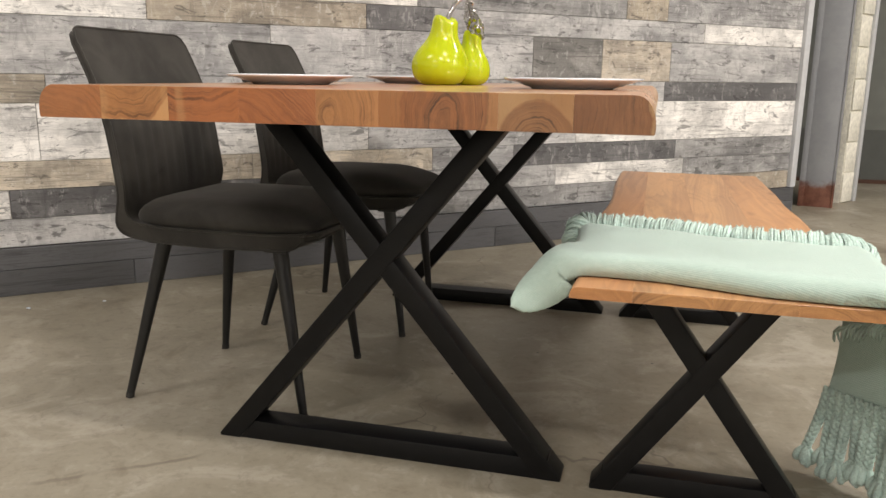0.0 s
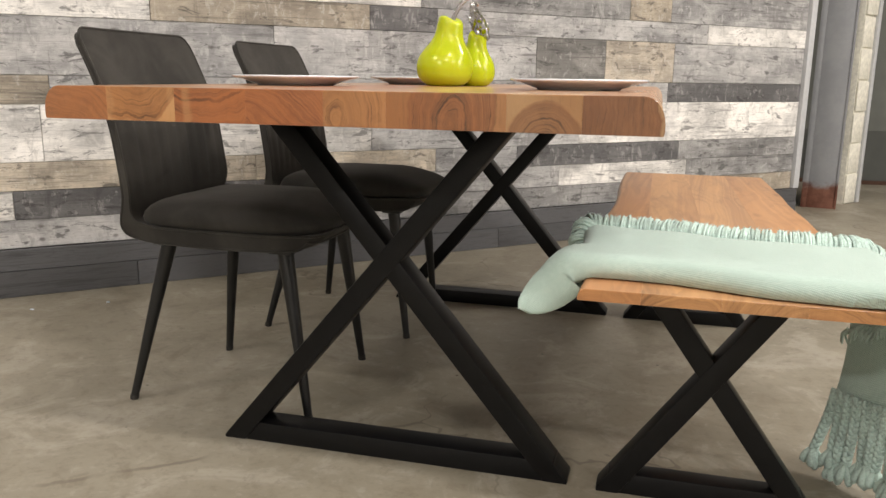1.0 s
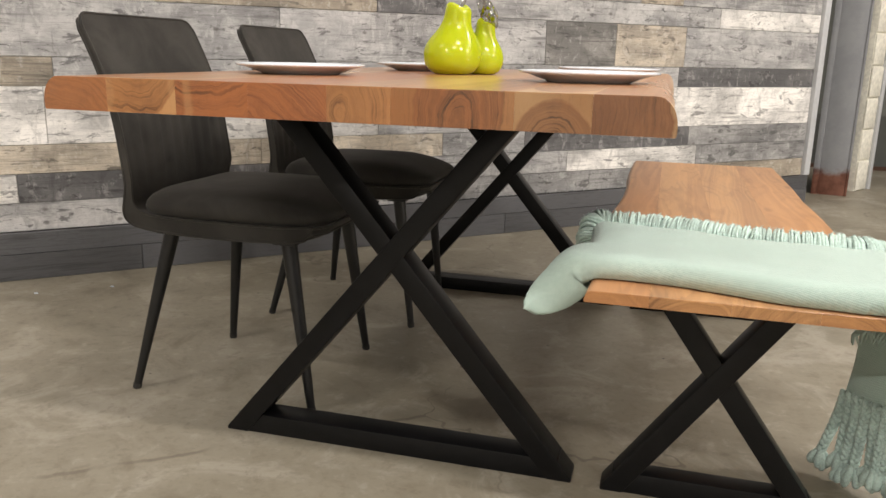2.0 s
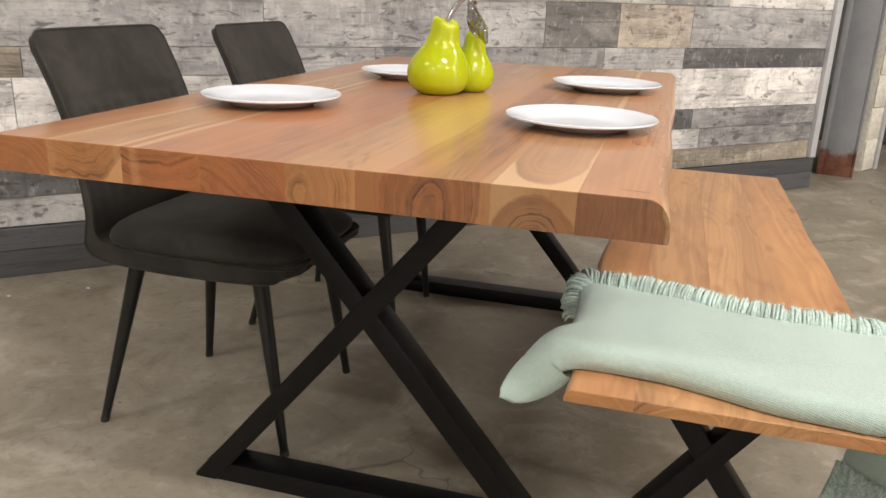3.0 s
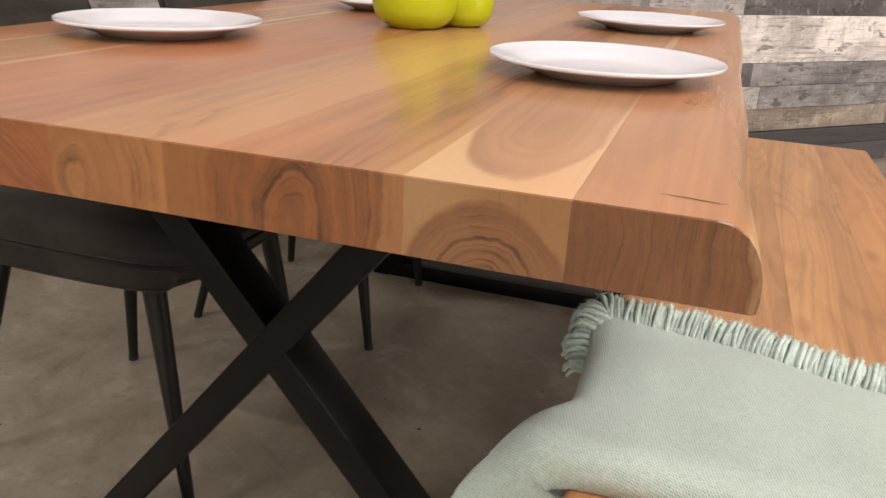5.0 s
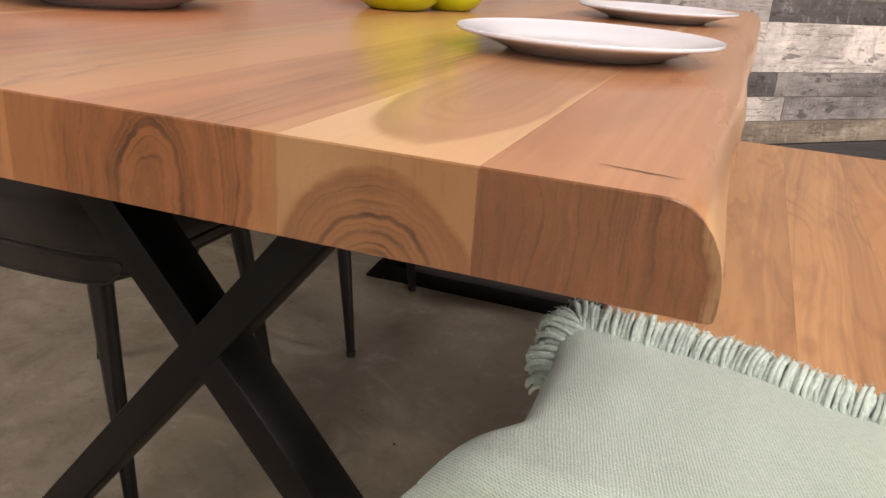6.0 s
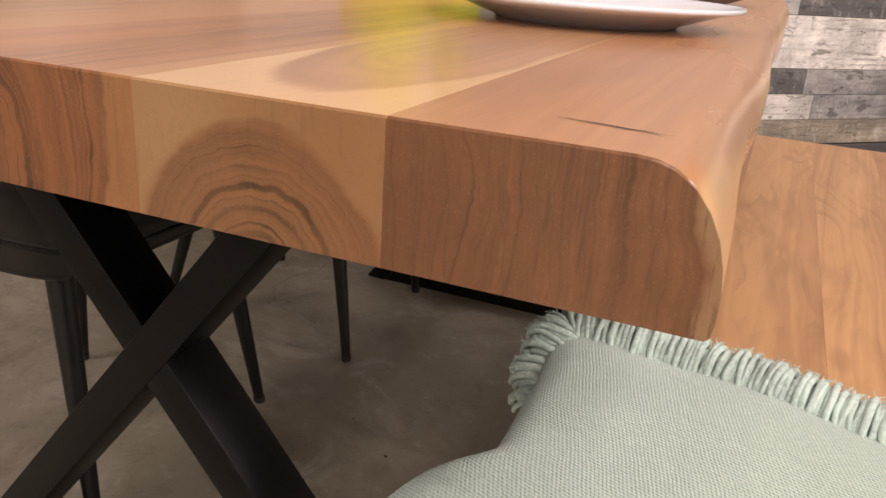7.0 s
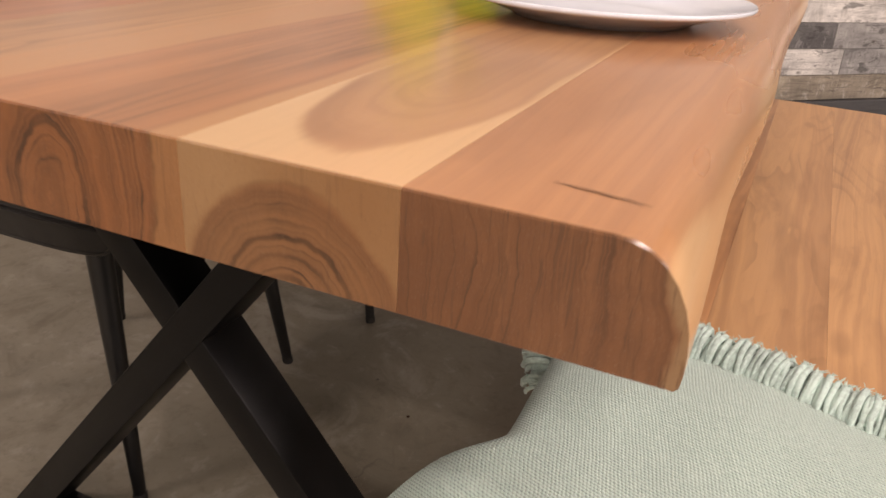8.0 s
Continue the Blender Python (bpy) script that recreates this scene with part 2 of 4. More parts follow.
def plank_material(name, dark_kind=False):
    """Weathered, whitewashed barn boards; each board's tone comes from its object colour."""
    g = Graph(name)
    info = g.tree.nodes.new("ShaderNodeObjectInfo")
    shift = g.math("MULTIPLY", info.outputs["Random"], 57.0)
    where = g.join(shift, shift, shift)
    grain = g.noise(g.coords((4, 30, 95), shift=where), 1.0, 6.0, 0.62, 0.6)
    fine = g.noise(g.coords((14, 60, 330), shift=where), 1.0, 4.0, 0.6)
    wash = g.noise(g.coords((3.2, 9, 7), shift=where), 1.0, 6.0, 0.68, 0.4)
    scuff = g.noise(g.coords((11, 15, 34), shift=where), 1.0, 7.0, 0.72, 0.8)
    ring = g.noise(g.coords((2.0, 5, 20), shift=where), 1.0, 2.0, 0.5, 2.5)
    tone = info.outputs["Color"]
    cloud = g.noise(g.coords((1.7, 3, 4.5), shift=where), 1.0, 3.0, 0.5, 0.7)
    rub = g.noise(g.coords((26, 30, 16), shift=where), 1.0, 5.0, 0.7, 0.5)
    smear = g.noise(g.coords((19, 20, 9), shift=where), 1.0, 6.0, 0.7, 0.9)
    drip = g.noise(g.coords((75, 30, 11), shift=where), 1.0, 4.0, 0.65, 0.4)
    light = g.mix(1.0, tone, (1.55, 1.54, 1.52), "MULTIPLY")
    deep = g.mix(0.80, tone, (0.030, 0.028, 0.027))
    c = g.mix(g.step(wash, 0.40, 0.62), tone, light) if not dark_kind else tone
    raw = g.step(cloud, 0.42, 0.62)
    if not dark_kind:
        c = g.mix(g.math("MULTIPLY", g.step(cloud, 0.50, 0.66), 0.5), c, g.mix(1.0, tone, (0.42, 0.42, 0.43), "MULTIPLY"))
        c = g.mix(g.math("MULTIPLY", g.step(smear, 0.50, 0.66), 0.42), c, g.mix(1.0, tone, (0.45, 0.44, 0.43), "MULTIPLY"))
        c = g.mix(g.math("MULTIPLY", g.step(rub, 0.55, 0.63), 0.44), c, g.mix(0.5, (0.74, 0.725, 0.70), light))
        c = g.mix(g.math("MULTIPLY", g.math("MULTIPLY", g.step(drip, 0.55, 0.68), g.step(wash, 0.42, 0.60)), 0.40), c, g.mix(0.5, (0.76, 0.745, 0.72), light))
    c = g.mix(g.math("MULTIPLY", g.step(grain, 0.51, 0.68), g.math("ADD", 0.24, g.math("MULTIPLY", raw, 0.42))), c, deep)
    c = g.mix(g.math("MULTIPLY", g.step(fine, 0.52, 0.66), g.math("ADD", 0.14, g.math("MULTIPLY", raw, 0.25))), c, deep)
    c = g.mix(g.math("MULTIPLY", g.step(scuff, 0.555, 0.63), 0.78 if not dark_kind else 0.25), c, deep)
    swirl = g.math("ABSOLUTE", g.math("SINE", g.math("MULTIPLY", ring, 46.0)))
    c = g.mix(g.math("MULTIPLY", g.step(swirl, 0.88, 1.0), 0.16), c, deep)
    if not dark_kind:
        knot = g.step(g.voronoi(g.coords((7, 7, 11), shift=where), 1.0), 0.11, 0.03)
        c = g.mix(g.math("MULTIPLY", knot, 0.6), c, (0.06, 0.05, 0.04))
        nick = g.step(g.voronoi(g.coords((30, 30, 90), shift=where), 1.0), 0.16, 0.08)
        c = g.mix(g.math("MULTIPLY", nick, g.math("MULTIPLY", g.step(wash, 0.45, 0.6), 0.6)), c, (0.07, 0.065, 0.06))
    g.bump(g.math("ADD", grain, fine), 0.16, 0.0012)
    return g.finish(c, 0.52 if not dark_kind else 0.5, Specular_IOR_Level=0.35)


def floor_material():
    g = Graph("polished_concrete")
    wide = g.noise(g.coords(), 0.9, 6.0, 0.6, 0.5)
    mid = g.noise(g.coords(shift=(4, 2, 0)), 4.5, 7.0, 0.66, 0.9)
    fine = g.noise(g.coords(), 55.0, 5.0, 0.6)
    c = g.mix(g.step(wide, 0.34, 0.66), (0.215, 0.190, 0.140), (0.290, 0.260, 0.198))
    c = g.mix(g.math("MULTIPLY", g.step(mid, 0.50, 0.64), 0.58), c, (0.40, 0.366, 0.300))
    c = g.mix(g.math("MULTIPLY", g.step(mid, 0.46, 0.32), 0.58), c, (0.165, 0.138, 0.097))
    c = g.mix(g.math("MULTIPLY", g.step(fine, 0.50, 0.68), 0.20), c, (0.14, 0.118, 0.088))
    grit = g.noise(g.coords(shift=(8, 3, 0)), 19.0, 8.0, 0.75, 0.4)
    c = g.mix(g.math("MULTIPLY", g.step(grit, 0.52, 0.64), 0.36), c, (0.145, 0.120, 0.086))
    c = g.mix(g.math("MULTIPLY", g.step(grit, 0.45, 0.33), 0.35), c, (0.42, 0.385, 0.32))
    warp = g.noise(g.coords(shift=(1, 7, 0)), 2.6, 4.0)
    cell = g.tree.nodes.new("ShaderNodeTexVoronoi")
    cell.feature = "DISTANCE_TO_EDGE"
    px, py = g.split(g.coords())[:2]
    bend = g.math("MULTIPLY", warp, 0.9)
    g.put(cell.inputs["Vector"], g.join(g.math("ADD", px, bend), g.math("ADD", py, bend), 0.0))
    g.put(cell.inputs["Scale"], 0.75)
    hair = g.math("MULTIPLY", g.step(cell.outputs["Distance"], 0.006, 0.0015), g.step(warp, 0.44, 0.58))
    c = g.mix(g.math("MULTIPLY", hair, 0.55), c, (0.09, 0.07, 0.055))
    pits = g.step(g.voronoi(g.coords(), 9.0), 0.045, 0.02)
    c = g.mix(g.math("MULTIPLY", pits, g.step(mid, 0.5, 0.56)), c, (0.05, 0.042, 0.036))
    g.bump(g.math("ADD", g.math("MULTIPLY", fine, 0.3), mid), 0.12, 0.002)
    rough = g.math("ADD", 0.34, g.math("MULTIPLY", mid, 0.22))
    return g.finish(c, rough, Specular_IOR_Level=0.45)


def weave_material(name, colour):
    g = Graph(name)
    x, y, z = g.split(g.coords())[:3]
    warp = g.noise(g.coords(), 30.0, 4.0)
    sway = g.math("MULTIPLY", warp, 0.004)
    a = g.math("SINE", g.math("MULTIPLY", g.math("ADD", g.math("ADD", g.math("ADD", x, sway), g.math("MULTIPLY", y, 0.25)), g.math("MULTIPLY", z, 0.6)), 1150.0))
    b = g.math("SINE", g.math("MULTIPLY", g.math("ADD", y, g.math("ADD", g.math("MULTIPLY", z, 0.8), g.math("MULTIPLY", x, 0.35))), 1050.0))
    knit = g.math("ADD", g.math("MULTIPLY", g.math("ABSOLUTE", a), 0.45), g.math("MULTIPLY", g.math("ABSOLUTE", b), 0.55))
    slub = g.noise(g.coords((160, 600, 160)), 1.0, 4.0, 0.65)
    big = g.noise(g.coords(), 14.0, 4.0)
    fleck = g.step(g.noise(g.coords((260, 500, 260), shift=(3, 3, 3)), 1.0, 2.0), 0.62, 0.74)
    c = g.mix(g.step(knit, 0.15, 0.85), tuple(v * 0.66 for v in colour), tuple(min(1, v * 1.18) for v in colour))
    c = g.mix(g.math("MULTIPLY", g.step(slub, 0.42, 0.66), 0.35), c, (0.64, 0.74, 0.66))
    c = g.mix(g.math("MULTIPLY", fleck, 0.30), c, tuple(v * 0.52 for v in colour))
    c = g.mix(g.math("MULTIPLY", g.step(big, 0.4, 0.65), 0.14), c, tuple(v * 0.86 for v in colour))
    g.bump(g.math("ADD", knit, g.math("MULTIPLY", slub, 1.3)), 0.60, 0.0016)
    return g.finish(c, 0.92, Specular_IOR_Level=0.15, Sheen_Weight=0.25, Sheen_Roughness=0.5)


def suede_material():
    g = Graph("charcoal_suede")
    nap = g.noise(g.coords(), 7.0, 5.0, 0.6, 0.6)
    fine = g.noise(g.coords(), 520.0, 2.0)
    c = g.mix(g.step(nap, 0.32, 0.68), (0.024, 0.0222, 0.0192), (0.050, 0.0462, 0.0400))
    c = g.mix(g.math("MULTIPLY", g.step(fine, 0.4, 0.7), 0.25), c, (0.022, 0.021, 0.019))
    g.bump(fine, 0.25, 0.0006)
    return g.finish(c, 0.82, Specular_IOR_Level=0.25, Sheen_Weight=0.22, Sheen_Roughness=0.45, Sheen_Tint=(0.75, 0.72, 0.68))


SUEDE = suede_material()
PIPING = plain("dark_piping", (0.030, 0.028, 0.025), 0.8, grain=300)
STEEL = plain("black_powder_coat", (0.0048, 0.0048, 0.005), 0.40, 0.0, grain=420, spread=0.25, bump=0.12, depth=0.0004, Specular_IOR_Level=0.22)
CHAIR_STEEL = plain("black_satin_metal", (0.006, 0.006, 0.006), 0.36, 0.0, grain=300, spread=0.2, bump=0.06, depth=0.0003)
PLANK = plank_material("whitewashed_plank")
KICK = plank_material("charcoal_plank", True)
CONCRETE = floor_material()
PORCELAIN = plain("white_porcelain", (0.735, 0.785, 0.85), 0.16, grain=30, spread=0.02, bump=0.0, Coat_Weight=0.4, Coat_Roughness=0.05)
LIME = plain("lime_ceramic_glaze", (0.44, 0.51, 0.006), 0.13, grain=18, spread=0.08, bump=0.02, depth=0.001, Specular_IOR_Level=0.4, Coat_Weight=0.2, Coat_Roughness=0.03)
CHROME = plain("hammered_chrome", (0.56, 0.55, 0.54), 0.08, 1.0, grain=90, spread=0.15, bump=0.3, depth=0.003)
MINT = weave_material("mint_wool_weave", (0.41, 0.53, 0.47))
YARN = plain("mint_yarn", (0.45, 0.57, 0.515), 0.9, grain=260, spread=0.22, bump=0.6, depth=0.001, Specular_IOR_Level=0.15, Sheen_Weight=0.3)
GREY_PAINT = plain("pale_wall_paint", (0.62, 0.61, 0.58), 0.7, grain=14, spread=0.06, bump=0.05)
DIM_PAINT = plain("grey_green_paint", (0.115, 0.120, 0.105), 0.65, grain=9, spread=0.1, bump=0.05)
DIM_BAND = plain("dark_band_grey", (0.060, 0.063, 0.055), 0.6, grain=9, spread=0.1, bump=0.05)
CEILING_PAINT = plain("off_white_ceiling", (0.68, 0.67, 0.65), 0.8, grain=10, spread=0.06, bump=0.05)
TRIM = plain("pale_metal_trim", (0.52, 0.53, 0.54), 0.45, grain=40, spread=0.06, bump=0.03)
CREAM = plain("cream_block_paint", (0.70, 0.675, 0.58), 0.75, grain=45, spread=0.18, bump=0.4, depth=0.004)
DARK = plain("dark_slit", (0.06, 0.026, 0.013), 0.8, grain=80)

# ---- the hall ----
WALL_TURN = 43.38
ALONG = Vector((0.7268, 0.6869, 0.0))
INTO = Vector((0.6869, -0.7268, 0.0))
WALL_OFF = -2.205


def on_wall(s, out=0.0, z=0.0):
    """A place s metres along the plank wall and out metres in front of its face."""
    return ALONG * s + INTO * (WALL_OFF + out) + Vector((0, 0, z))


def slab(name, lo, hi, material, label="", bevel=0.0):
    bm = box(bmesh.new(), lo, hi, bevel)
    ob = part(name, bm, material, None, label)
    return tagged(ob, label, name.split("_")[0], "", "structure")


floor_bm = bmesh.new()
bmesh.ops.create_grid(floor_bm, x_segments=8, y_segments=8, size=1)
for v in floor_bm.verts:
    v.co = Vector((v.co.x * 11 + 1, v.co.y * 11, 0))
low = bmesh.ops.extrude_face_region(floor_bm, geom=floor_bm.faces[:])
bmesh.ops.translate(floor_bm, verts=[g for g in low["geom"] if isinstance(g, bmesh.types.BMVert)], vec=(0, 0, -0.15))
bmesh.ops.recalc_face_normals(floor_bm, faces=floor_bm.faces)
tagged(part("floor", floor_bm, CONCRETE), "stained polished brown-grey concrete floor with hairline cracks", "floor", "", "structure")
slab("ceiling", (-10, -11, CEILING), (12, 11, CEILING + 0.2), CEILING_PAINT, "plain off-white ceiling of the hall")
slab("wall_south", (-10, -8.2, 0), (12, -8, CEILING), GREY_PAINT, "plain grey painted wall closing the hall")
slab("wall_west", (-6.2, -8, 0), (-6, 11, CEILING), GREY_PAINT, "plain grey painted wall closing the hall")
slab("wall_east", (9, -8, 0), (9.2, 11, CEILING), GREY_PAINT, "plain grey painted wall closing the hall")
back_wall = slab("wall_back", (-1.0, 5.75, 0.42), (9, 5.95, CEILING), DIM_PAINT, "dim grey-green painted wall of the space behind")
# the back wall's lowest 0.42 m, in a darker colour
slab("wall_back_dado", (-1.0, 5.74, 0), (9, 5.95, 0.42), DIM_BAND, "darker lower band of the back wall")
slab("baseboard_back", (-1.0, 5.72, 0.0), (9, 5.74, 0.03), DARK, "thin black skirting along the back wall")

for lx, ly, power in LIGHTS:
    fix = thing("ceiling_light", (lx, ly, CEILING), "long white tube light hung under the ceiling", "light", "hall lights")
    z0 = CEILING - 0.34
    part("housing", box(bmesh.new(), (lx - 0.98, ly - 0.22, z0 + 0.01), (lx + 0.98, ly + 0.22, z0 + 0.08), 0.01), TRIM, fix)
    for dx in (-0.8, 0.8):
        part("hanger", tube(bmesh.new(), [(lx + dx, ly, z0 + 0.08), (lx + dx, ly, CEILING)], 0.006), TRIM, fix)

# plank wall
wall = box(bmesh.new(), (-4.6, 0.0, 0.0), (3.30, 0.16, CEILING - 0.002))
wall_north = part("wall_north", wall, GREY_PAINT)
tagged(wall_north, "accent wall clad in weathered whitewashed barn planks", "wall", "", "structure")
wall_north.matrix_world = Matrix.Translation(on_wall(0, -0.014)) @ pose(0, 0, 0, 0, 0, WALL_TURN)

WHITE, LIGHT, MID, DEEP, TAN, WARM = ((0.60, 0.582, 0.555), (0.375, 0.368, 0.362), (0.24, 0.236, 0.232), (0.112, 0.109, 0.110),
                                      (0.31, 0.27, 0.215), (0.42, 0.37, 0.30))
ROWS = [
    (0.170, 0.270, [(-0.95, LIGHT), (0.93, LIGHT), (2.1, MID), (3.3, TAN)]),
    (0.270, 0.372, [(-0.739, WHITE), (0.33, DEEP), (1.608, LIGHT), (2.45, WHITE), (3.3, MID)]),
    (0.372, 0.472, [(-1.3, TAN), (0.12, WARM), (0.928, WARM), (1.36, LIGHT), (2.385, DEEP), (3.3, MID)]),
    (0.472, 0.672, [(-0.63, WHITE), (0.62, WHITE), (1.72, LIGHT), (3.3, WHITE)]),
    (0.672, 0.771, [(-0.594, TAN), (0.65, LIGHT), (1.79, MID), (2.28, LIGHT), (3.3, DEEP)]),
    (0.771, 0.969, [(-1.4, MID), (0.209, LIGHT), (1.45, LIGHT), (1.86, (0.20, 0.192, 0.18)), (2.308, (0.40, 0.352, 0.29)), (3.3, LIGHT)]),
    (0.969, 1.069, [(-0.245, WHITE), (0.614, TAN), (0.929, DEEP), (2.533, LIGHT), (3.3, WHITE)]),
    (1.069, 1.270, [(-0.7, LIGHT), (0.85, WHITE), (1.997, MID), (2.268, TAN), (3.3, LIGHT)]),
]
rng = random.Random(11)
z = 1.270
while z < CEILING - 0.05:
    high = min(z + rng.choice((0.1, 0.1, 0.2)), CEILING - 0.004)
    ends, s = [], -4.4 + rng.random()
    while s < 3.3:
        s = min(3.3, s + rng.uniform(0.5, 1.4))
        if 3.3 - s < 0.25:
            s = 3.3
        ends.append((s, rng.choice((WHITE, LIGHT, LIGHT, MID, DEEP, TAN, WARM))))
    ROWS.append((z, high, ends))
    z = high


def wall_board(name, s0, s1, z0, z1, depth, material, tone, parent):
    """One board; its own axes run along the wall, into it and up."""
    gap, edge = 0.0009, 0.0012
    bm = bmesh.new()
    back = [(s0 + gap, 0, z0 + gap), (s1 - gap, 0, z0 + gap), (s1 - gap, 0, z1 - gap), (s0 + gap, 0, z1 - gap)]
    lip = [(x, -depth + edge, zz) for x, _, zz in back]
    face = [(s0 + gap + edge, -depth, z0 + gap + edge), (s1 - gap - edge, -depth, z0 + gap + edge),
            (s1 - gap - edge, -depth, z1 - gap - edge), (s0 + gap + edge, -depth, z1 - gap - edge)]
    loft(bm, [back, lip, face])
    ob = part(name, bm, material, None, sharp=20)
    ob.parent = parent
    ob.color = (*tone, 1)
    return ob


for z0, z1, ends in ROWS:
    s0 = -4.5
    for s1, tone in ends:
        if s1 - s0 > 2.4:
            cut = s0 + 0.45 * (s1 - s0)
            wall_board("plank", s0, cut, z0, z1, 0.013, PLANK, rng.choice((LIGHT, MID, TAN)), wall_north)
            s0 = cut
        k = rng.uniform(0.92, 1.08)
        wall_board("plank", s0, s1, z0, z1, 0.014 + rng.uniform(-0.001, 0.001), PLANK, tuple(c * k for c in tone), wall_north)
        s0 = s1

kick = box(bmesh.new(), (-4.6, -0.001, 0.0), (3.325, 0.03, 0.168))
baseboard = part("baseboard", kick, KICK)
tagged(baseboard, "charcoal plank base along the plank wall", "baseboard", "", "structure")
baseboard.matrix_world = Matrix.Translation(on_wall(0, 0.012)) @ pose(0, 0, 0, 0, 0, WALL_TURN)
baseboard.color = (0.05, 0.05, 0.052, 1)
for z0, z1, ends, proud in ((0.0, 0.094, (-2.2, -0.35, 1.25, 2.6, 3.33), 0.018), (0.094, 0.170, (-1.6, 0.5, 2.05, 3.33), 0.015)):
    s0 = -4.5
    for s1 in ends:
        k = rng.uniform(0.8, 1.25)
        wall_board("plank", s0, s1, z0, z1, proud, KICK, (0.092 * k, 0.092 * k, 0.096 * k), baseboard)
        s0 = s1

# pale corner strip at the end of the plank wall
strip = box(bmesh.new(), (0, -0.022, 0.172), (0.045, 0.15, CEILING - 0.004), 0.002)
corner = part("trim", strip, TRIM)
tagged(corner, "pale metal strip capping the plank wall's end", "trim", "", "structure")
corner.matrix_world = Matrix.Translation(on_wall(3.302, 0.0)) @ pose(0, 0, 0, 0, 0, WALL_TURN)


def steel_column():
    g = Graph("grey_painted_steel")
    n = g.noise(g.coords(), 9.0, 6.0, 0.65)
    h = g.split(g.coords())[2]
    edge = g.step(g.math("ADD", h, g.math("MULTIPLY", g.math("SUBTRACT", n, 0.5), 0.16)), 0.165, 0.12)
    rust = g.mix(g.step(n, 0.4, 0.6), (0.115, 0.042, 0.026), (0.20, 0.085, 0.055))
    c = g.mix(g.step(n, 0.35, 0.65), (0.245, 0.252, 0.265), (0.285, 0.292, 0.302))
    paint = g.finish(g.mix(edge, c, rust), 0.5)
    g.bump(n, 0.1, 0.002)
    at = Vector((1.056, 4.295, 0))
    col = thing("steel_column", at, "grey painted steel column with rusty red base", "column", "", "structure")
    spin = Matrix.Translation(at) @ pose(0, 0, 0, 0, 0, -12)
    for name, lo, hi in (("flange", (-0.034, -0.006, 0), (0.0, 0.264, CEILING - 0.003)), ("web", (0.0005, 0.0, 0), (0.158, 0.26, CEILING - 0.003)),
                         ("flange", (0.1585, -0.004, 0), (0.171, 0.266, CEILING - 0.003))):
        bm = box(bmesh.new(), lo, hi, 0.002)
        bmesh.ops.transform(bm, matrix=spin, verts=bm.verts)
        part(name, bm, paint, col)


steel_column()


def block_pier():
    """The end of a painted block wall behind the column, its visible face towards the hall."""
    spin = Matrix.Translation((1.311, 4.51, 0)) @ pose(0, 0, 0, 0, 0, 55.4)
    wall_pier = tagged(part("wall_pier", box(bmesh.new(), (0, 0, 0), (0.205, 0.25, CEILING - 0.003)), CREAM), "end of a cream painted block wall", "wall", "", "structure")
    wall_pier.matrix_world = spin
    z, k = 0.0, 0
    shared = {}
    while z < CEILING - 0.01:
        high = min(z + 0.2, CEILING - 0.004)
        size = round(high - z, 3)
        if size not in shared:
            bm = box(bmesh.new(), (0.004, -0.012, 0.005), (0.160, 0.0, size - 0.005), 0.006, 2)
            ob = part("block", bm, CREAM)
            shared[size] = ob.data
        else:
            ob = new("block", shared[size])
        ob.parent = wall_pier
        ob.location = (0.004 * math.sin(k * 2.3), 0.003 * math.sin(k * 1.7), z)
        z, k = high, k + 1
    jamb = tagged(part("trim", box(bmesh.new(), (0.172, -0.02, 0), (0.212, 0.0, CEILING - 0.003), 0.002), TRIM), "pale metal jamb on the block wall's end", "trim", "", "structure")
    jamb.matrix_world = spin


block_pier()

# ---- the dining table ----
TOP, UNDER, LENGTH = 0.760, 0.7045, 1.83
TABLE = (-0.40, LENGTH / 2, 0.0)
table = thing("dining_table", TABLE, "acacia live-edge dining table on black steel X legs", "table")


def live(y, seed, size):
    """The wander of a live edge along the board."""
    return size * (noise.noise((seed, y * 2.3, 0)) + 0.16 * noise.noise((seed, y * 5.0, 4)) + 0.02 * noise.noise((seed, y * 17.0, 8)))


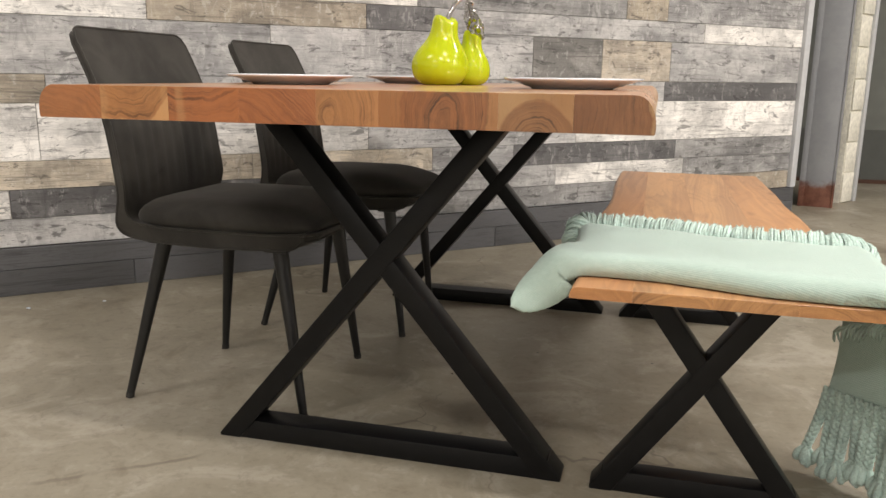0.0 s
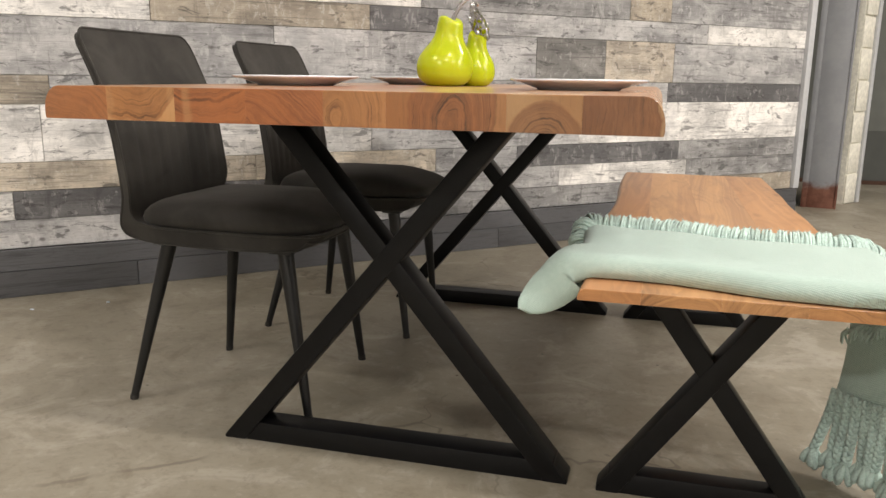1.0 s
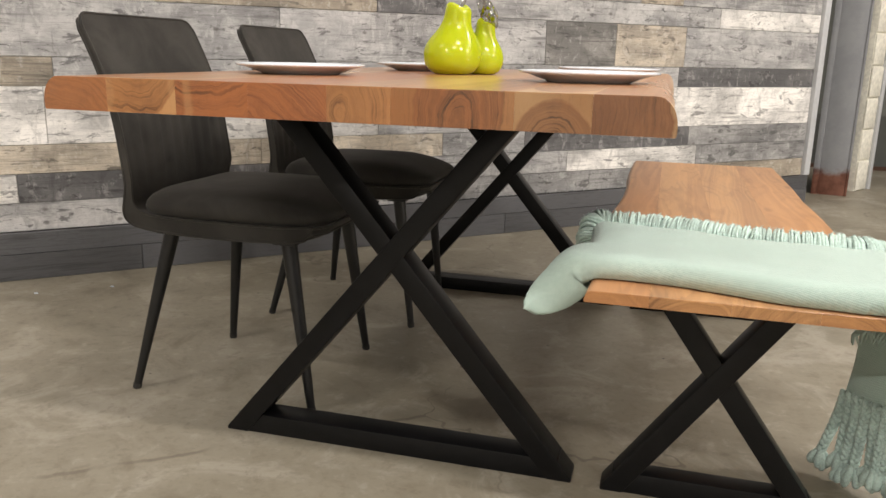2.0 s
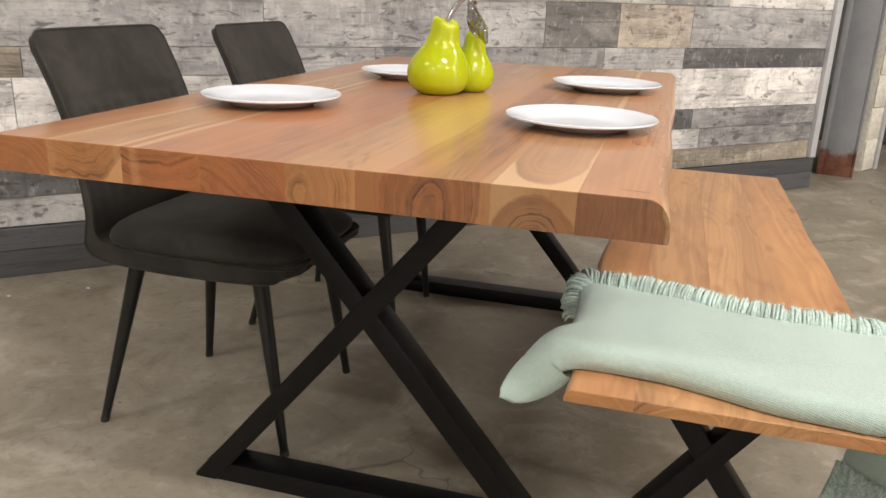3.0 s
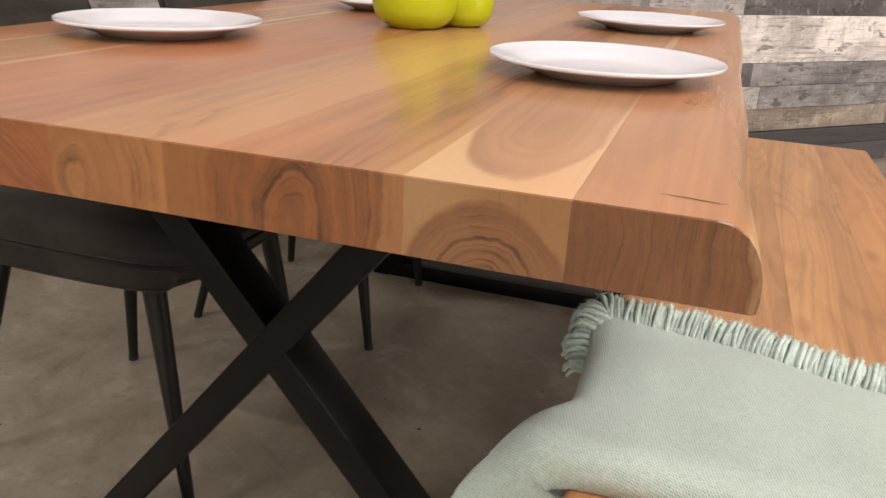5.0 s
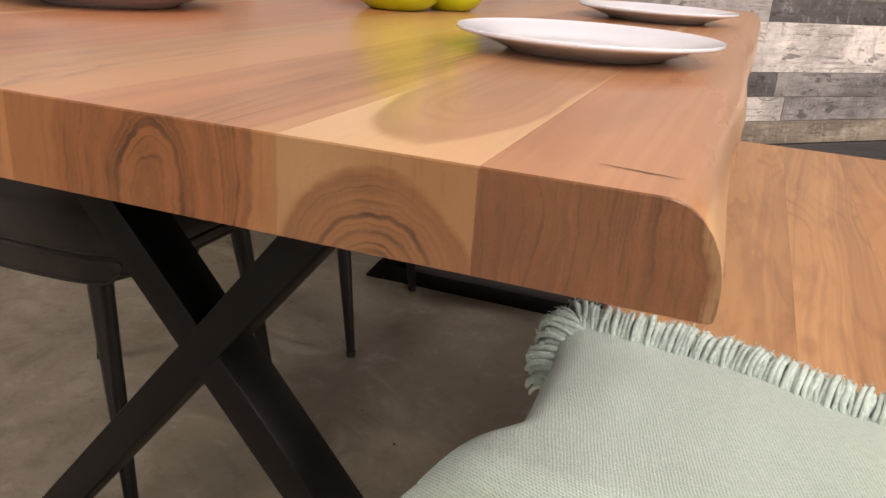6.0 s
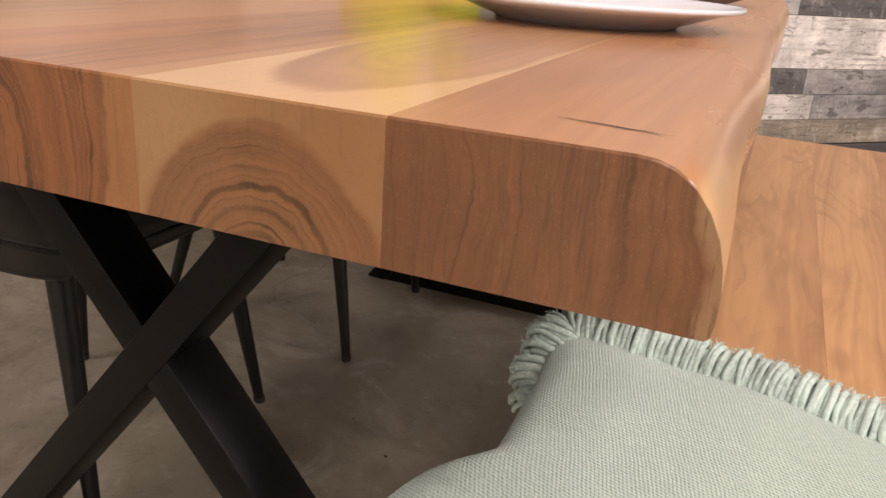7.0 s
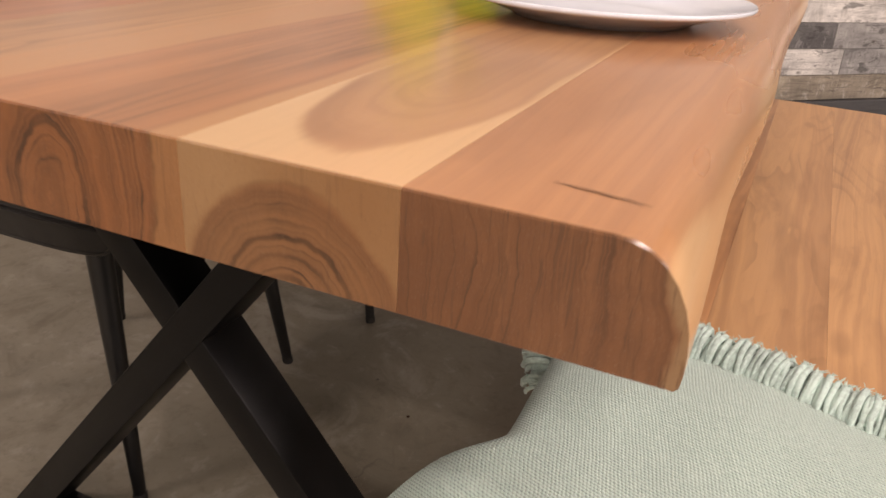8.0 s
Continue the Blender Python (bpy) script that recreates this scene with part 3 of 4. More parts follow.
def board_rings(x0, x1, left_live, right_live, length, top, under, seed, y_start=0.0, wander=0.012, roundness=1.0):
    """Cross-sections of a board; a live side is rounded from the top and wanders along the board."""
    h = top - under
    rings = []
    steps = 60 if (left_live or right_live) else 2
    ys = [y_start, y_start + 0.0009] + [y_start + length * k / steps for k in range(1, steps)] + [y_start + length - 0.0009, y_start + length]
    for i, y in enumerate(ys):
        inset = 0.0009 if i in (0, len(ys) - 1) else 0.0
        t, b = top - inset, under + inset * 0.5
        k = roundness
        shape = [(0.90, 0.0), (0.97, 0.03), (1.0, 0.12), (1.0, 0.30), (0.96, 0.45), (0.86, 0.61), (0.70, 0.75), (0.48, 0.87), (0.20, 0.955), (-0.05, 0.99), (-0.30, 1.0)]
        pts = []
        if right_live:
            w = live(y, seed, wander) - live(y_start, seed, wander) + 0.002 * noise.noise((seed + 5, y * 4, 2))
            puff = 0.024 * k
            for px, pz in shape:
                bulge = 0.0016 * noise.noise((y * 5, pz * 3, seed)) * ease(y - y_start, 0.0, 0.1)
                pts.append((x1 + w + 0.0005 - puff + puff * px + bulge * (1 - pz), b + (t - b) * pz))
        else:
            pts += [(x1, b), (x1, t)]
        if left_live:
            w = live(y, seed + 20, wander) - live(y_start, seed + 20, wander)
            puff = 0.024 * k
            for px, pz in reversed(shape):
                pts.append((x0 - w - 0.0005 + puff - puff * px, b + (t - b) * pz))
        else:
            pts += [(x0, t), (x0, b)]
        rings.append([(px, y, pz) for px, pz in pts])
    return rings


HEART, RED, TAWNY = (0.47, 0.213, 0.089), (0.46, 0.190, 0.078), (0.50, 0.264, 0.114)
DUSK, SAP, HONEY = (0.225, 0.102, 0.052), (0.66, 0.43, 0.225), (0.50, 0.265, 0.118)
BOARDS = [
    # x from, x to, heart, dark, pith x and z, drift x and z, rings per metre, sapwood from, streak, seed
    (-0.914, -0.790, HEART, DUSK, (-0.90, 0.60), (0.02, 0.03), 320, 0.40, 0.35, 1.0),
    (-0.790, -0.661, TAWNY, DUSK, (-0.735, 0.80), (-0.03, 0.02), 420, 0.096, 1.35, 2.0),
    (-0.661, -0.532, RED, DUSK, (-0.61, 0.88), (0.05, 0.02), 300, 0.40, 1.15, 3.0),
    (-0.532, -0.399, RED, (0.20, 0.07, 0.036), (-0.62, 0.52), (0.0, 0.03), 420, 0.50, 0.8, 4.0),
    (-0.399, -0.296, TAWNY, DUSK, (-0.377, 0.719), (0.0, 0.012), 420, 0.0800, 1.15, 5.0),
    (-0.296, -0.110, HEART, (0.155, 0.068, 0.034), (-0.193, 0.715), (0.02, 0.01), 420, 0.0670, 1.7, 6.0),
    (-0.110, 0.000, (0.50, 0.272, 0.132), (0.33, 0.165, 0.082), (-0.053, 0.692), (-0.01, 0.37), 620, 0.0565, 1.75, 7.0),
    (0.000, 0.114, (0.50, 0.240, 0.107), (0.35, 0.158, 0.072), (-0.50, 0.72), (0.0, 0.02), 640, 0.609, 0.75, 8.0),
]
top_part = part("tabletop", box(bmesh.new(), (-0.85, 0.06, UNDER - 0.003), (0.05, LENGTH - 0.06, UNDER - 0.0005)), STEEL, table, "black steel plate under the boards")
for x0, x1, heart, dark, pith, drift, rings, sap_radius, streak, seed in BOARDS:
    # end tints of boards 6 to 8 hold the most painted-in shade
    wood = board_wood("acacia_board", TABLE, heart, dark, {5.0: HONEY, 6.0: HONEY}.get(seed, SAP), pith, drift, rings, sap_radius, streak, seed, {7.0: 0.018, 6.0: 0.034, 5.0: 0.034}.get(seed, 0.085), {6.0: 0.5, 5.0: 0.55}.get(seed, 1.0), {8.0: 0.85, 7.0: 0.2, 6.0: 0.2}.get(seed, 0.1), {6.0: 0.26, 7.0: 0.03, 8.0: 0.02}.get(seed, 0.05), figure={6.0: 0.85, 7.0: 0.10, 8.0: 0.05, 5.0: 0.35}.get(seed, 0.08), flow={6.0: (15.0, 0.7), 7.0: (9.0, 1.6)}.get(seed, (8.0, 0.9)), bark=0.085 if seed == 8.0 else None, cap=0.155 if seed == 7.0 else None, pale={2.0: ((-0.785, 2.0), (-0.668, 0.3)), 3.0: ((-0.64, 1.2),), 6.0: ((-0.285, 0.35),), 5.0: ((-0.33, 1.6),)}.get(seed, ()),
                      oil_shade={6.0: (0.50, 0.40, 0.30), 7.0: (0.41, 0.33, 0.25), 8.0: (0.275, 0.222, 0.182)}.get(seed, (0.70, 0.57, 0.44)))
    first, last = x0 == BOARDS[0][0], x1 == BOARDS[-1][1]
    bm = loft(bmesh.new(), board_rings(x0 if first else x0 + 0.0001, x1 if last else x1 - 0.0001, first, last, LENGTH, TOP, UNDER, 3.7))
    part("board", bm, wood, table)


def sliver(bm, a, b, width, lift):
    a, b = Vector(a), Vector(b)
    side = (b - a).cross(Vector((0, 0, 1))).normalized() * width
    pts = [a.lerp(b, k / 8) + Vector((0, 0, lift)) + 0.0012 * Vector((0, noise.noise((k * 0.9, 3, 1)), 0)) for k in range(9)]
    wide = [math.sin(math.pi * (k + 0.3) / 8.6) for k in range(9)]
    upper = [bm.verts.new(p + side * w) for p, w in zip(pts, wide)]
    lower = [bm.verts.new(p - side * w) for p, w in zip(pts, wide)]
    for k in range(8):
        bm.faces.new((upper[k], lower[k], lower[k + 1], upper[k + 1]))


bm = bmesh.new()
sliver(bm, (0.048, 0.040, TOP), (0.090, 0.034, TOP), 0.0008, 0.0003)
part("crack", bm, DARK, table, "dark drying crack in the board")


def x_frame(parent, x_mid, half, slope, width, y0, y1, height, rail):
    """One X leg: two crossing bars and a floor rail, cut flush at floor and top."""
    for sign in (1, -1):
        z1 = height
        foot = -half
        clip = 0.006
        pts = [(foot + clip, 0.0), (foot + width, 0.0), (foot + width + z1 / slope, z1), (foot + z1 / slope, z1), (foot + clip, clip * slope)]
        bm = bmesh.new()
        near = 0.0015 if sign < 0 else 0.0
        loft(bm, [[(x_mid + sign * px, y, pz) for px, pz in pts] for y in (y0 + near, y1 - near)])
        bmesh.ops.bevel(bm, geom=bm.edges[:], offset=0.0025, segments=2, profile=0.5, affect="EDGES")
        part("leg_bar", bm, STEEL, parent)
    bm = box(bmesh.new(), (x_mid - half + rail / slope * 0.9, y0 + 0.003, 0.0), (x_mid + half - rail / slope * 0.9, y1 - 0.003, rail), 0.0025)
    part("floor_rail", bm, STEEL, parent)
    reach = height / slope
    bm = box(bmesh.new(), (x_mid - half + reach - width, y0 + 0.004, height - 0.006), (x_mid + half - reach + width, y1 - 0.004, height + 0.0))
    if x_mid + half - reach + width > x_mid - half + reach - width:
        part("top_plate", bm, STEEL, parent)
    else:
        bm.free()


x_frame(table, -0.3955, 0.381, 1.2, 0.054, 0.285, 0.354, UNDER - 0.003, 0.043)
x_frame(table, -0.3955, 0.381, 1.2, 0.054, 1.473, 1.542, UNDER - 0.003, 0.043)

# ---- the bench ----
BENCH_TOP, BENCH_UNDER = 0.465, 0.446
BENCH = (0.23, 0.90, 0.0)
bench = thing("bench", BENCH, "acacia live-edge bench on black steel X legs beside the table", "bench")
PLANKS = [
    (0.002, 0.098, (0.48, 0.240, 0.106), DUSK, (0.02, 0.40), (0.03, 0.02), 520, 0.30, 0.5, 11.0),
    (0.098, 0.215, (0.53, 0.290, 0.132), DUSK, (0.17, 0.40), (-0.04, 0.03), 420, 0.40, 0.45, 12.0),
    (0.215, 0.335, (0.54, 0.300, 0.138), DUSK, (0.33, 0.42), (0.05, 0.02), 380, 0.40, 0.5, 13.0),
    (0.335, 0.461, (0.50, 0.262, 0.116), DUSK, (0.36, 0.38), (-0.03, 0.0), 460, 0.40, 0.5, 14.0),
]
for x0, x1, heart, dark, pith, drift, rings, sap_radius, streak, seed in PLANKS:
    wood = board_wood("bench_board", BENCH, heart, dark, SAP, pith, drift, rings, sap_radius, streak, seed, 0.065, gloss=0.12, figure=0.26, flow=(5.0, 0.9), face=0.16, oil_shade=(0.74, 0.68, 0.57))
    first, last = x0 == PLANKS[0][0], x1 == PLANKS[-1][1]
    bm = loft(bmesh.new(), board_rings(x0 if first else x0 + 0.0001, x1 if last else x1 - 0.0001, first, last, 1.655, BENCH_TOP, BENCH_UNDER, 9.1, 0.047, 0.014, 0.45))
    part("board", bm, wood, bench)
x_frame(bench, 0.2328, 0.203, 1.4, 0.048, 0.281, 0.335, BENCH_UNDER, 0.042)
x_frame(bench, 0.2328, 0.203, 1.4, 0.048, 1.462, 1.516, BENCH_UNDER, 0.042)

# ---- the chairs ----
def build_chair(at, feet, rise):
    """A padded chair that faces +x: one bent shell, cushion, channelled back, four tapered metal legs."""
    ax, ay = at[0], at[1]
    chair = thing("dining_chair", (ax, ay, 0.0), "charcoal suede dining chair with tapered black metal legs", "chair", "chairs along the table")
    wide, span = 0.203, 0.220

    # one bent, padded shell runs from the seat's front edge up the back
    rear = smooth_line([(0.262, 0, 0.418), (0.225, 0, 0.402), (0.12, 0, 0.395), (0.0, 0, 0.393), (-0.11, 0, 0.396), (-0.185, 0, 0.403), (-0.226, 0, 0.420), (-0.246, 0, 0.462),
                        (-0.257, 0, 0.56), (-0.274, 0, 0.67), (-0.306, 0, 0.77), (-0.346 - 0.3 * rise, 0, 0.866 + rise)], 133)
    front = smooth_line([(0.264, 0, 0.432), (0.225, 0, 0.432), (0.12, 0, 0.430), (0.0, 0, 0.430), (-0.10, 0, 0.431), (-0.165, 0, 0.436), (-0.198, 0, 0.450), (-0.213, 0, 0.485),
                         (-0.224, 0, 0.56), (-0.243, 0, 0.67), (-0.277, 0, 0.77), (-0.328 - 0.3 * rise, 0, 0.878 + rise)], 133)
    cols, last = 49, 132
    bm = bmesh.new()
    grid_f, grid_r = [], []
    for i, (f, r) in enumerate(zip(front, rear)):
        up = ease(f.z, 0.435, 0.52)
        top = ease(f.z, 0.835 + rise, 0.878 + rise)
        half = wide + (span - wide) * up - 0.012 * ease(f.x, 0.15, 0.27)
        row_f, row_r = [], []
        for j in range(cols):
            u = -1 + 2 * j / (cols - 1)
            hug = 0.010 * abs(u) ** 2.4 * up
            k = max(0.0, (abs(u) - 0.85) / 0.15)
            drop = 0.027 * (1 - math.sqrt(max(0.0, 1 - k * k))) * top
            pull = 0.022 * max(0.0, (abs(u) - 0.80) / 0.20) ** 2 * ease(f.x, 0.2, 0.265)
            pad = 0.011 * (1 - abs(u) ** 6) * math.sin(math.pi * ease(f.z, 0.43, 0.92)) * up
            phase = (u * span / 0.042) % 1.0
            groove = 0.0032 * math.exp(-((phase - 0.5) / 0.13) ** 2) * ease(f.z, 0.47, 0.52) * ease(0.734 - f.z, 0.0, 0.012)
            seam = 0.0065 * (1 - abs(u) ** 8) * math.exp(-((f.z - 0.740) / 0.005) ** 2)
            shift = 0.022 * up
            row_f.append(bm.verts.new((ax + f.x + 0.47 * drop + hug + pad - groove - seam - pull, ay + shift + u * half, f.z - drop)))
            thin = ease(abs(u), 0.72, 1.0) * up * 0.5
            row_r.append(bm.verts.new((ax + r.x + (f.x - r.x) * thin + 0.47 * drop + hug - pull, ay + shift + u * half, r.z - drop)))
        grid_f.append(row_f)
        grid_r.append(row_r)
    for g1, flip in ((grid_f, False), (grid_r, True)):
        for a, b in zip(g1, g1[1:]):
            for j in range(cols - 1):
                quad = (a[j], a[j + 1], b[j + 1], b[j])
                bm.faces.new(quad[::-1] if flip else quad)
    lines = []
    for g1 in (grid_f, grid_r):
        lines.append([g1[0][j] for j in range(cols)] + [g1[i][-1] for i in range(1, last + 1)] + [g1[-1][j] for j in range(cols - 2, -1, -1)] + [g1[i][0] for i in range(last - 1, 0, -1)])
    rims = [[v.co.copy() for v in line] for line in lines]
    for k in range(len(lines[0])):
        j = (k + 1) % len(lines[0])
        bm.faces.new((lines[0][k], lines[1][k], lines[1][j], lines[0][j]))
    bmesh.ops.recalc_face_normals(bm, faces=bm.faces)
    back = part("shell", bm, SUEDE, chair, sharp=60)
    for line in rims:
        part("piping", tube(bmesh.new(), line + line[:1], 0.0029, 6), SUEDE, back)

    # the cushion on the seat
    def slab_ring(scale_x, scale_y, z, lift=0.0):
        pts = []
        for k in range(72):
            a = 2 * math.pi * k / 72
            c, s = math.cos(a), math.sin(a)
            px = math.copysign(abs(c) ** 0.34, c)
            py = math.copysign(abs(s) ** 0.34, s)
            sag = -0.034 * ease(px * scale_x, 0.25, 1.05) * lift
            pts.append((ax + 0.027 + 0.236 * scale_x * px, ay + wide * scale_y * py * (1.0 - 0.04 * max(0.0, px)), z + sag))
        return pts
    cush = bmesh.new()
    levels = [(0.955, 0.955, 0.431), (0.995, 0.995, 0.440), (1.005, 1.005, 0.450), (0.99, 0.99, 0.462), (0.95, 0.955, 0.474), (0.88, 0.89, 0.484),
              (0.76, 0.78, 0.492), (0.58, 0.60, 0.4965), (0.38, 0.40, 0.499), (0.18, 0.20, 0.500)]
    loft(cush, [slab_ring(a, b, c, 0.55 * ease(c, 0.44, 0.49)) for a, b, c in levels])
    for v in cush.verts:
        v.co.z += 0.0014 * noise.noise((v.co.x * 12, v.co.y * 12, 2)) * ease(v.co.z, 0.45, 0.48)
    part("seat_cushion", cush, SUEDE, chair, sharp=70)

    tops = ((-0.138, -0.150), (-0.138, 0.150), (0.167, -0.158), (0.176, 0.158))
    for (x_foot, y_foot), (x_top, y_top) in zip(feet, tops):
        pts = [(ax + x_top + (x_foot - x_top) * k / 6, ay + y_top + (y_foot - y_top) * k / 6, 0.393 * (1 - k / 6)) for k in range(7)]
        bm = tube(bmesh.new(), pts, [0.0185 - 0.0092 * k / 6 for k in range(7)], 16)
        leg = part("leg", bm, CHAIR_STEEL, chair)
        top = pts[0]
        part("mount", box(bmesh.new(), (top[0] - 0.028, top[1] - 0.028, 0.386), (top[0] + 0.028, top[1] + 0.028, 0.394), 0.002), CHAIR_STEEL, leg)
        foot = Vector(pts[-1])
        part("foot_cap", tube(bmesh.new(), [foot + Vector((0, 0, 0.0)), foot.lerp(Vector(pts[-2]), 0.18)], [0.0098, 0.0106], 16), PIPING, leg)
    return chair


build_chair((-0.865, 0.615, 0.0), ((-0.227, -0.207), (-0.188, 0.180), (0.237, -0.203), (0.208, 0.218)), 0.005)
build_chair((-0.812, 1.222, 0.0), ((-0.244, -0.187), (-0.209, 0.231), (0.214, -0.176), (0.196, 0.222)), 0.001).rotation_euler.z = radians(1.0)

# ---- on the table ----
PLATE = [(0.0, 0.0055), (0.060, 0.0055), (0.088, 0.0066), (0.096, 0.0095), (0.120, 0.0170), (0.1375, 0.0212), (0.1396, 0.0222), (0.1404, 0.0212), (0.1403, 0.0192), (0.1390, 0.0182),
         (0.120, 0.0142), (0.098, 0.0062), (0.087, 0.0030), (0.0835, 0.0), (0.0795, 0.0), (0.078, 0.0025), (0.0, 0.003)]


def plate(x, y, size=1.0):
    ob = thing("plate", (x, y, TOP), "round white porcelain dinner plate lying on the table", "plate", "plates on the table")
    part("dish", lathe(bmesh.new(), [(r * size, h) for r, h in PLATE], (x, y, TOP + 0.0002), 96), PORCELAIN, ob, sharp=70)


for px, py in ((-0.683, 0.508), (-0.058, 0.522), (-0.066, 1.172), (-0.600, 1.165)):
    plate(px, py)


def pear_profile(height, radius, neck):
    base = [(0.0, 0.004), (0.30, 0.003), (0.52, 0.0), (0.64, 0.012), (0.83, 0.07), (0.95, 0.15), (1.0, 0.25), (0.995, 0.33), (0.93, 0.43), (0.80, 0.53),
            (0.65, 0.62), (0.545, 0.70), (0.49, 0.78), (0.465, 0.85), (0.455, 0.91), (0.42, 0.965), (0.34, 0.995), (0.23, 1.0), (0.12, 0.985), (0.0, 0.965)]
    out = []
    for p in smooth_line([(r, 0, h) for r, h in base], 60):
        r = max(0.0, p.x)
        if p.z > 0.7:
            r *= neck
        out.append((r * radius, p.z * height))
    out[0], out[-1] = (0.0, out[0][1]), (0.0, out[-1][1])
    return out


def pear(x, y, height, radius, lean, twin):
    ob = thing("pear_ornament", (x, y, TOP), twin, "ornament", "pears on the table")
    bm = lathe(bmesh.new(), pear_profile(height, radius, 1.0), (x, y, TOP + 0.0005), 72)
    for v in bm.verts:
        h = (v.co.z - TOP) / height
        v.co.x += lean[0] * ease(h, 0.35, 1.0)
        v.co.y += lean[1] * ease(h, 0.35, 1.0)
        a = math.atan2(v.co.y - y, v.co.x - x)
        v.co.z += (0.004 * math.sin(a * 3 + x * 30) - 0.16 * (v.co.x - x - lean[0])) * ease(h, 0.8, 1.0)
    part("body", bm, LIME, ob, sharp=80)
    return ob


big = pear(-0.434, 0.860, 0.168, 0.0735, (0.013, 0.0), "shiny lime green ceramic pear with chrome stem on the table")
small = pear(-0.376, 0.947, 0.136, 0.055, (0.006, 0.0), "smaller lime green ceramic pear with chrome leaf on the table")
tip = Vector((-0.417, 0.860, TOP + 0.160))
bend = smooth_line([tip, tip + Vector((0.006, 0.004, 0.018)), tip + Vector((0.018, 0.012, 0.042)), tip + Vector((0.034, 0.022, 0.058)), tip + Vector((0.050, 0.03, 0.064))], 16)
part("stem", tube(bmesh.new(), bend, [0.0066 - 0.0016 * k / 15 for k in range(16)], 12), CHROME, big, "bent chrome stem")
tip = Vector((-0.371, 0.945, TOP + 0.128))
rise = smooth_line([tip, tip + Vector((-0.008, -0.004, 0.022)), tip + Vector((-0.013, -0.008, 0.048)), tip + Vector((-0.008, -0.01, 0.07)), tip + Vector((0.004, -0.012, 0.083))], 16)
part("stem", tube(bmesh.new(), rise, [0.0064 - 0.001 * k / 15 for k in range(16)], 12), CHROME, small, "chrome stem")


def leaf(parent):
    """A hammered chrome leaf that droops from the stem's top over the small pear."""
    bm = bmesh.new()
    spine = smooth_line([(-0.384, 0.933, TOP + 0.214), (-0.378, 0.925, TOP + 0.190), (-0.368, 0.918, TOP + 0.168), (-0.354, 0.910, TOP + 0.152), (-0.338, 0.902, TOP + 0.138), (-0.330, 0.900, TOP + 0.116)], 44)
    rows = [[], []]
    for i, p in enumerate(spine):
        t = i / 43
        w = 0.0245 * math.sin(math.pi * min(1.0, 0.08 + 0.9 * t)) ** 0.8
        for side, lift in ((0, 0.0014), (1, -0.0014)):
            row = []
            for j in range(17):
                u = -1 + j / 8
                dent = 0.0050 * noise.noise((t * 9, u * 2.5, 3)) + 0.0024 * noise.noise((t * 22, u * 5.0, 6)) + 0.0045 * (1 - abs(u))
                row.append(bm.verts.new(p + Vector((0.55 * u * w, -0.3 * u * w, 0.75 * u * w)) + Vector((-0.2, -0.85, 0.25)) * (dent + lift)))
            rows[side].append(row)
    for s, g1 in enumerate(rows):
        for a, b in zip(g1, g1[1:]):
            for j in range(16):
                q = (a[j], a[j + 1], b[j + 1], b[j])
                bm.faces.new(q if s == 0 else q[::-1])
    for a, b in zip(zip(*rows), list(zip(*rows))[1:]):
        for j in (0, 16):
            bm.faces.new((a[0][j], a[1][j], b[1][j], b[0][j]))
    for i in (0, 43):
        for j in range(16):
            bm.faces.new((rows[0][i][j], rows[0][i][j + 1], rows[1][i][j + 1], rows[1][i][j]))
    bmesh.ops.recalc_face_normals(bm, faces=bm.faces)
    part("leaf", bm, CHROME, parent, "hammered chrome leaf", sharp=80)


leaf(small)

# ---- the blanket on the bench ----
BLANKET = (0.22, 0.28, BENCH_TOP)
blanket = thing("throw_blanket", BLANKET, "folded mint green woven throw with braided tassels over the bench end", "blanket")
THICK = 0.038


def front_rim(s):
    return 0.111 - 0.006 * ease(s, 0.06, 0.20) - 0.045 * ease(s, 0.12, 0.32) - 0.022 * ease(s, 0.3, 0.48)


def back_rim(s):
    return 0.425 - 0.020 * ease(-s, 0.0, 0.05) - 0.065 * ease(s, 0.05, 0.34) - 0.012 * ease(s, 0.3, 0.5)


def blanket_point(s, v):
    """The folded throw's middle layer: s runs across the bench from its inner edge (0), v from the front fold to the fringed rim."""
    y = front_rim(s) + (back_rim(s) - front_rim(s)) * v
    x, z = s, BENCH_TOP + THICK / 2 + 0.0015
    if s < -0.008:
        over = -0.008 - s
        drop = 0.74 * over * ease(over, 0.0, 0.045) + 0.35 * over * ease(v, 0.3, 0.9)
        x = -0.008 - over * (1 - 0.12 * ease(over, 0.0, 0.1))
        z -= drop
        y -= 0.18 * over * (1 - v)
    elif s > 0.455:
        over = s - 0.455
        x = 0.455 + 0.034 * math.sin(min(over / 0.034, math.pi / 2))
        z -= max(0.0, over - 0.010)
    beyond = max(0.0, 0.046 - y)
    if s >= -0.008:
        z -= 0.75 * beyond
    z += 0.006 * math.sin(math.pi * v) * (0.5 + noise.noise((s * 5, v * 2, 1)))
    z += 0.005 * noise.noise((s * 11, v * 4, 7)) * ease(v, 0.0, 0.3)
    y += 0.005 * noise.noise((s * 9, v * 3, 3))
    return Vector((x, y, z))


def inner_reach(v):
    """How far the throw hangs over the bench's inner edge: a tongue at the front, a waist, then the fringed corner."""
    return 0.012 + 0.130 * max(0.0, 1 - (v + 0.06) / 0.38) ** 1.6 + 0.010 * ease(v, 0.6, 1.0)


def edge_round(d, radius):
    k = 1 - min(1.0, d / radius)
    return math.sqrt(max(0.0, 1 - k * k))


ACROSS, DEEP_STEPS = 110, 56
middle, heavy, sag = [], [], []
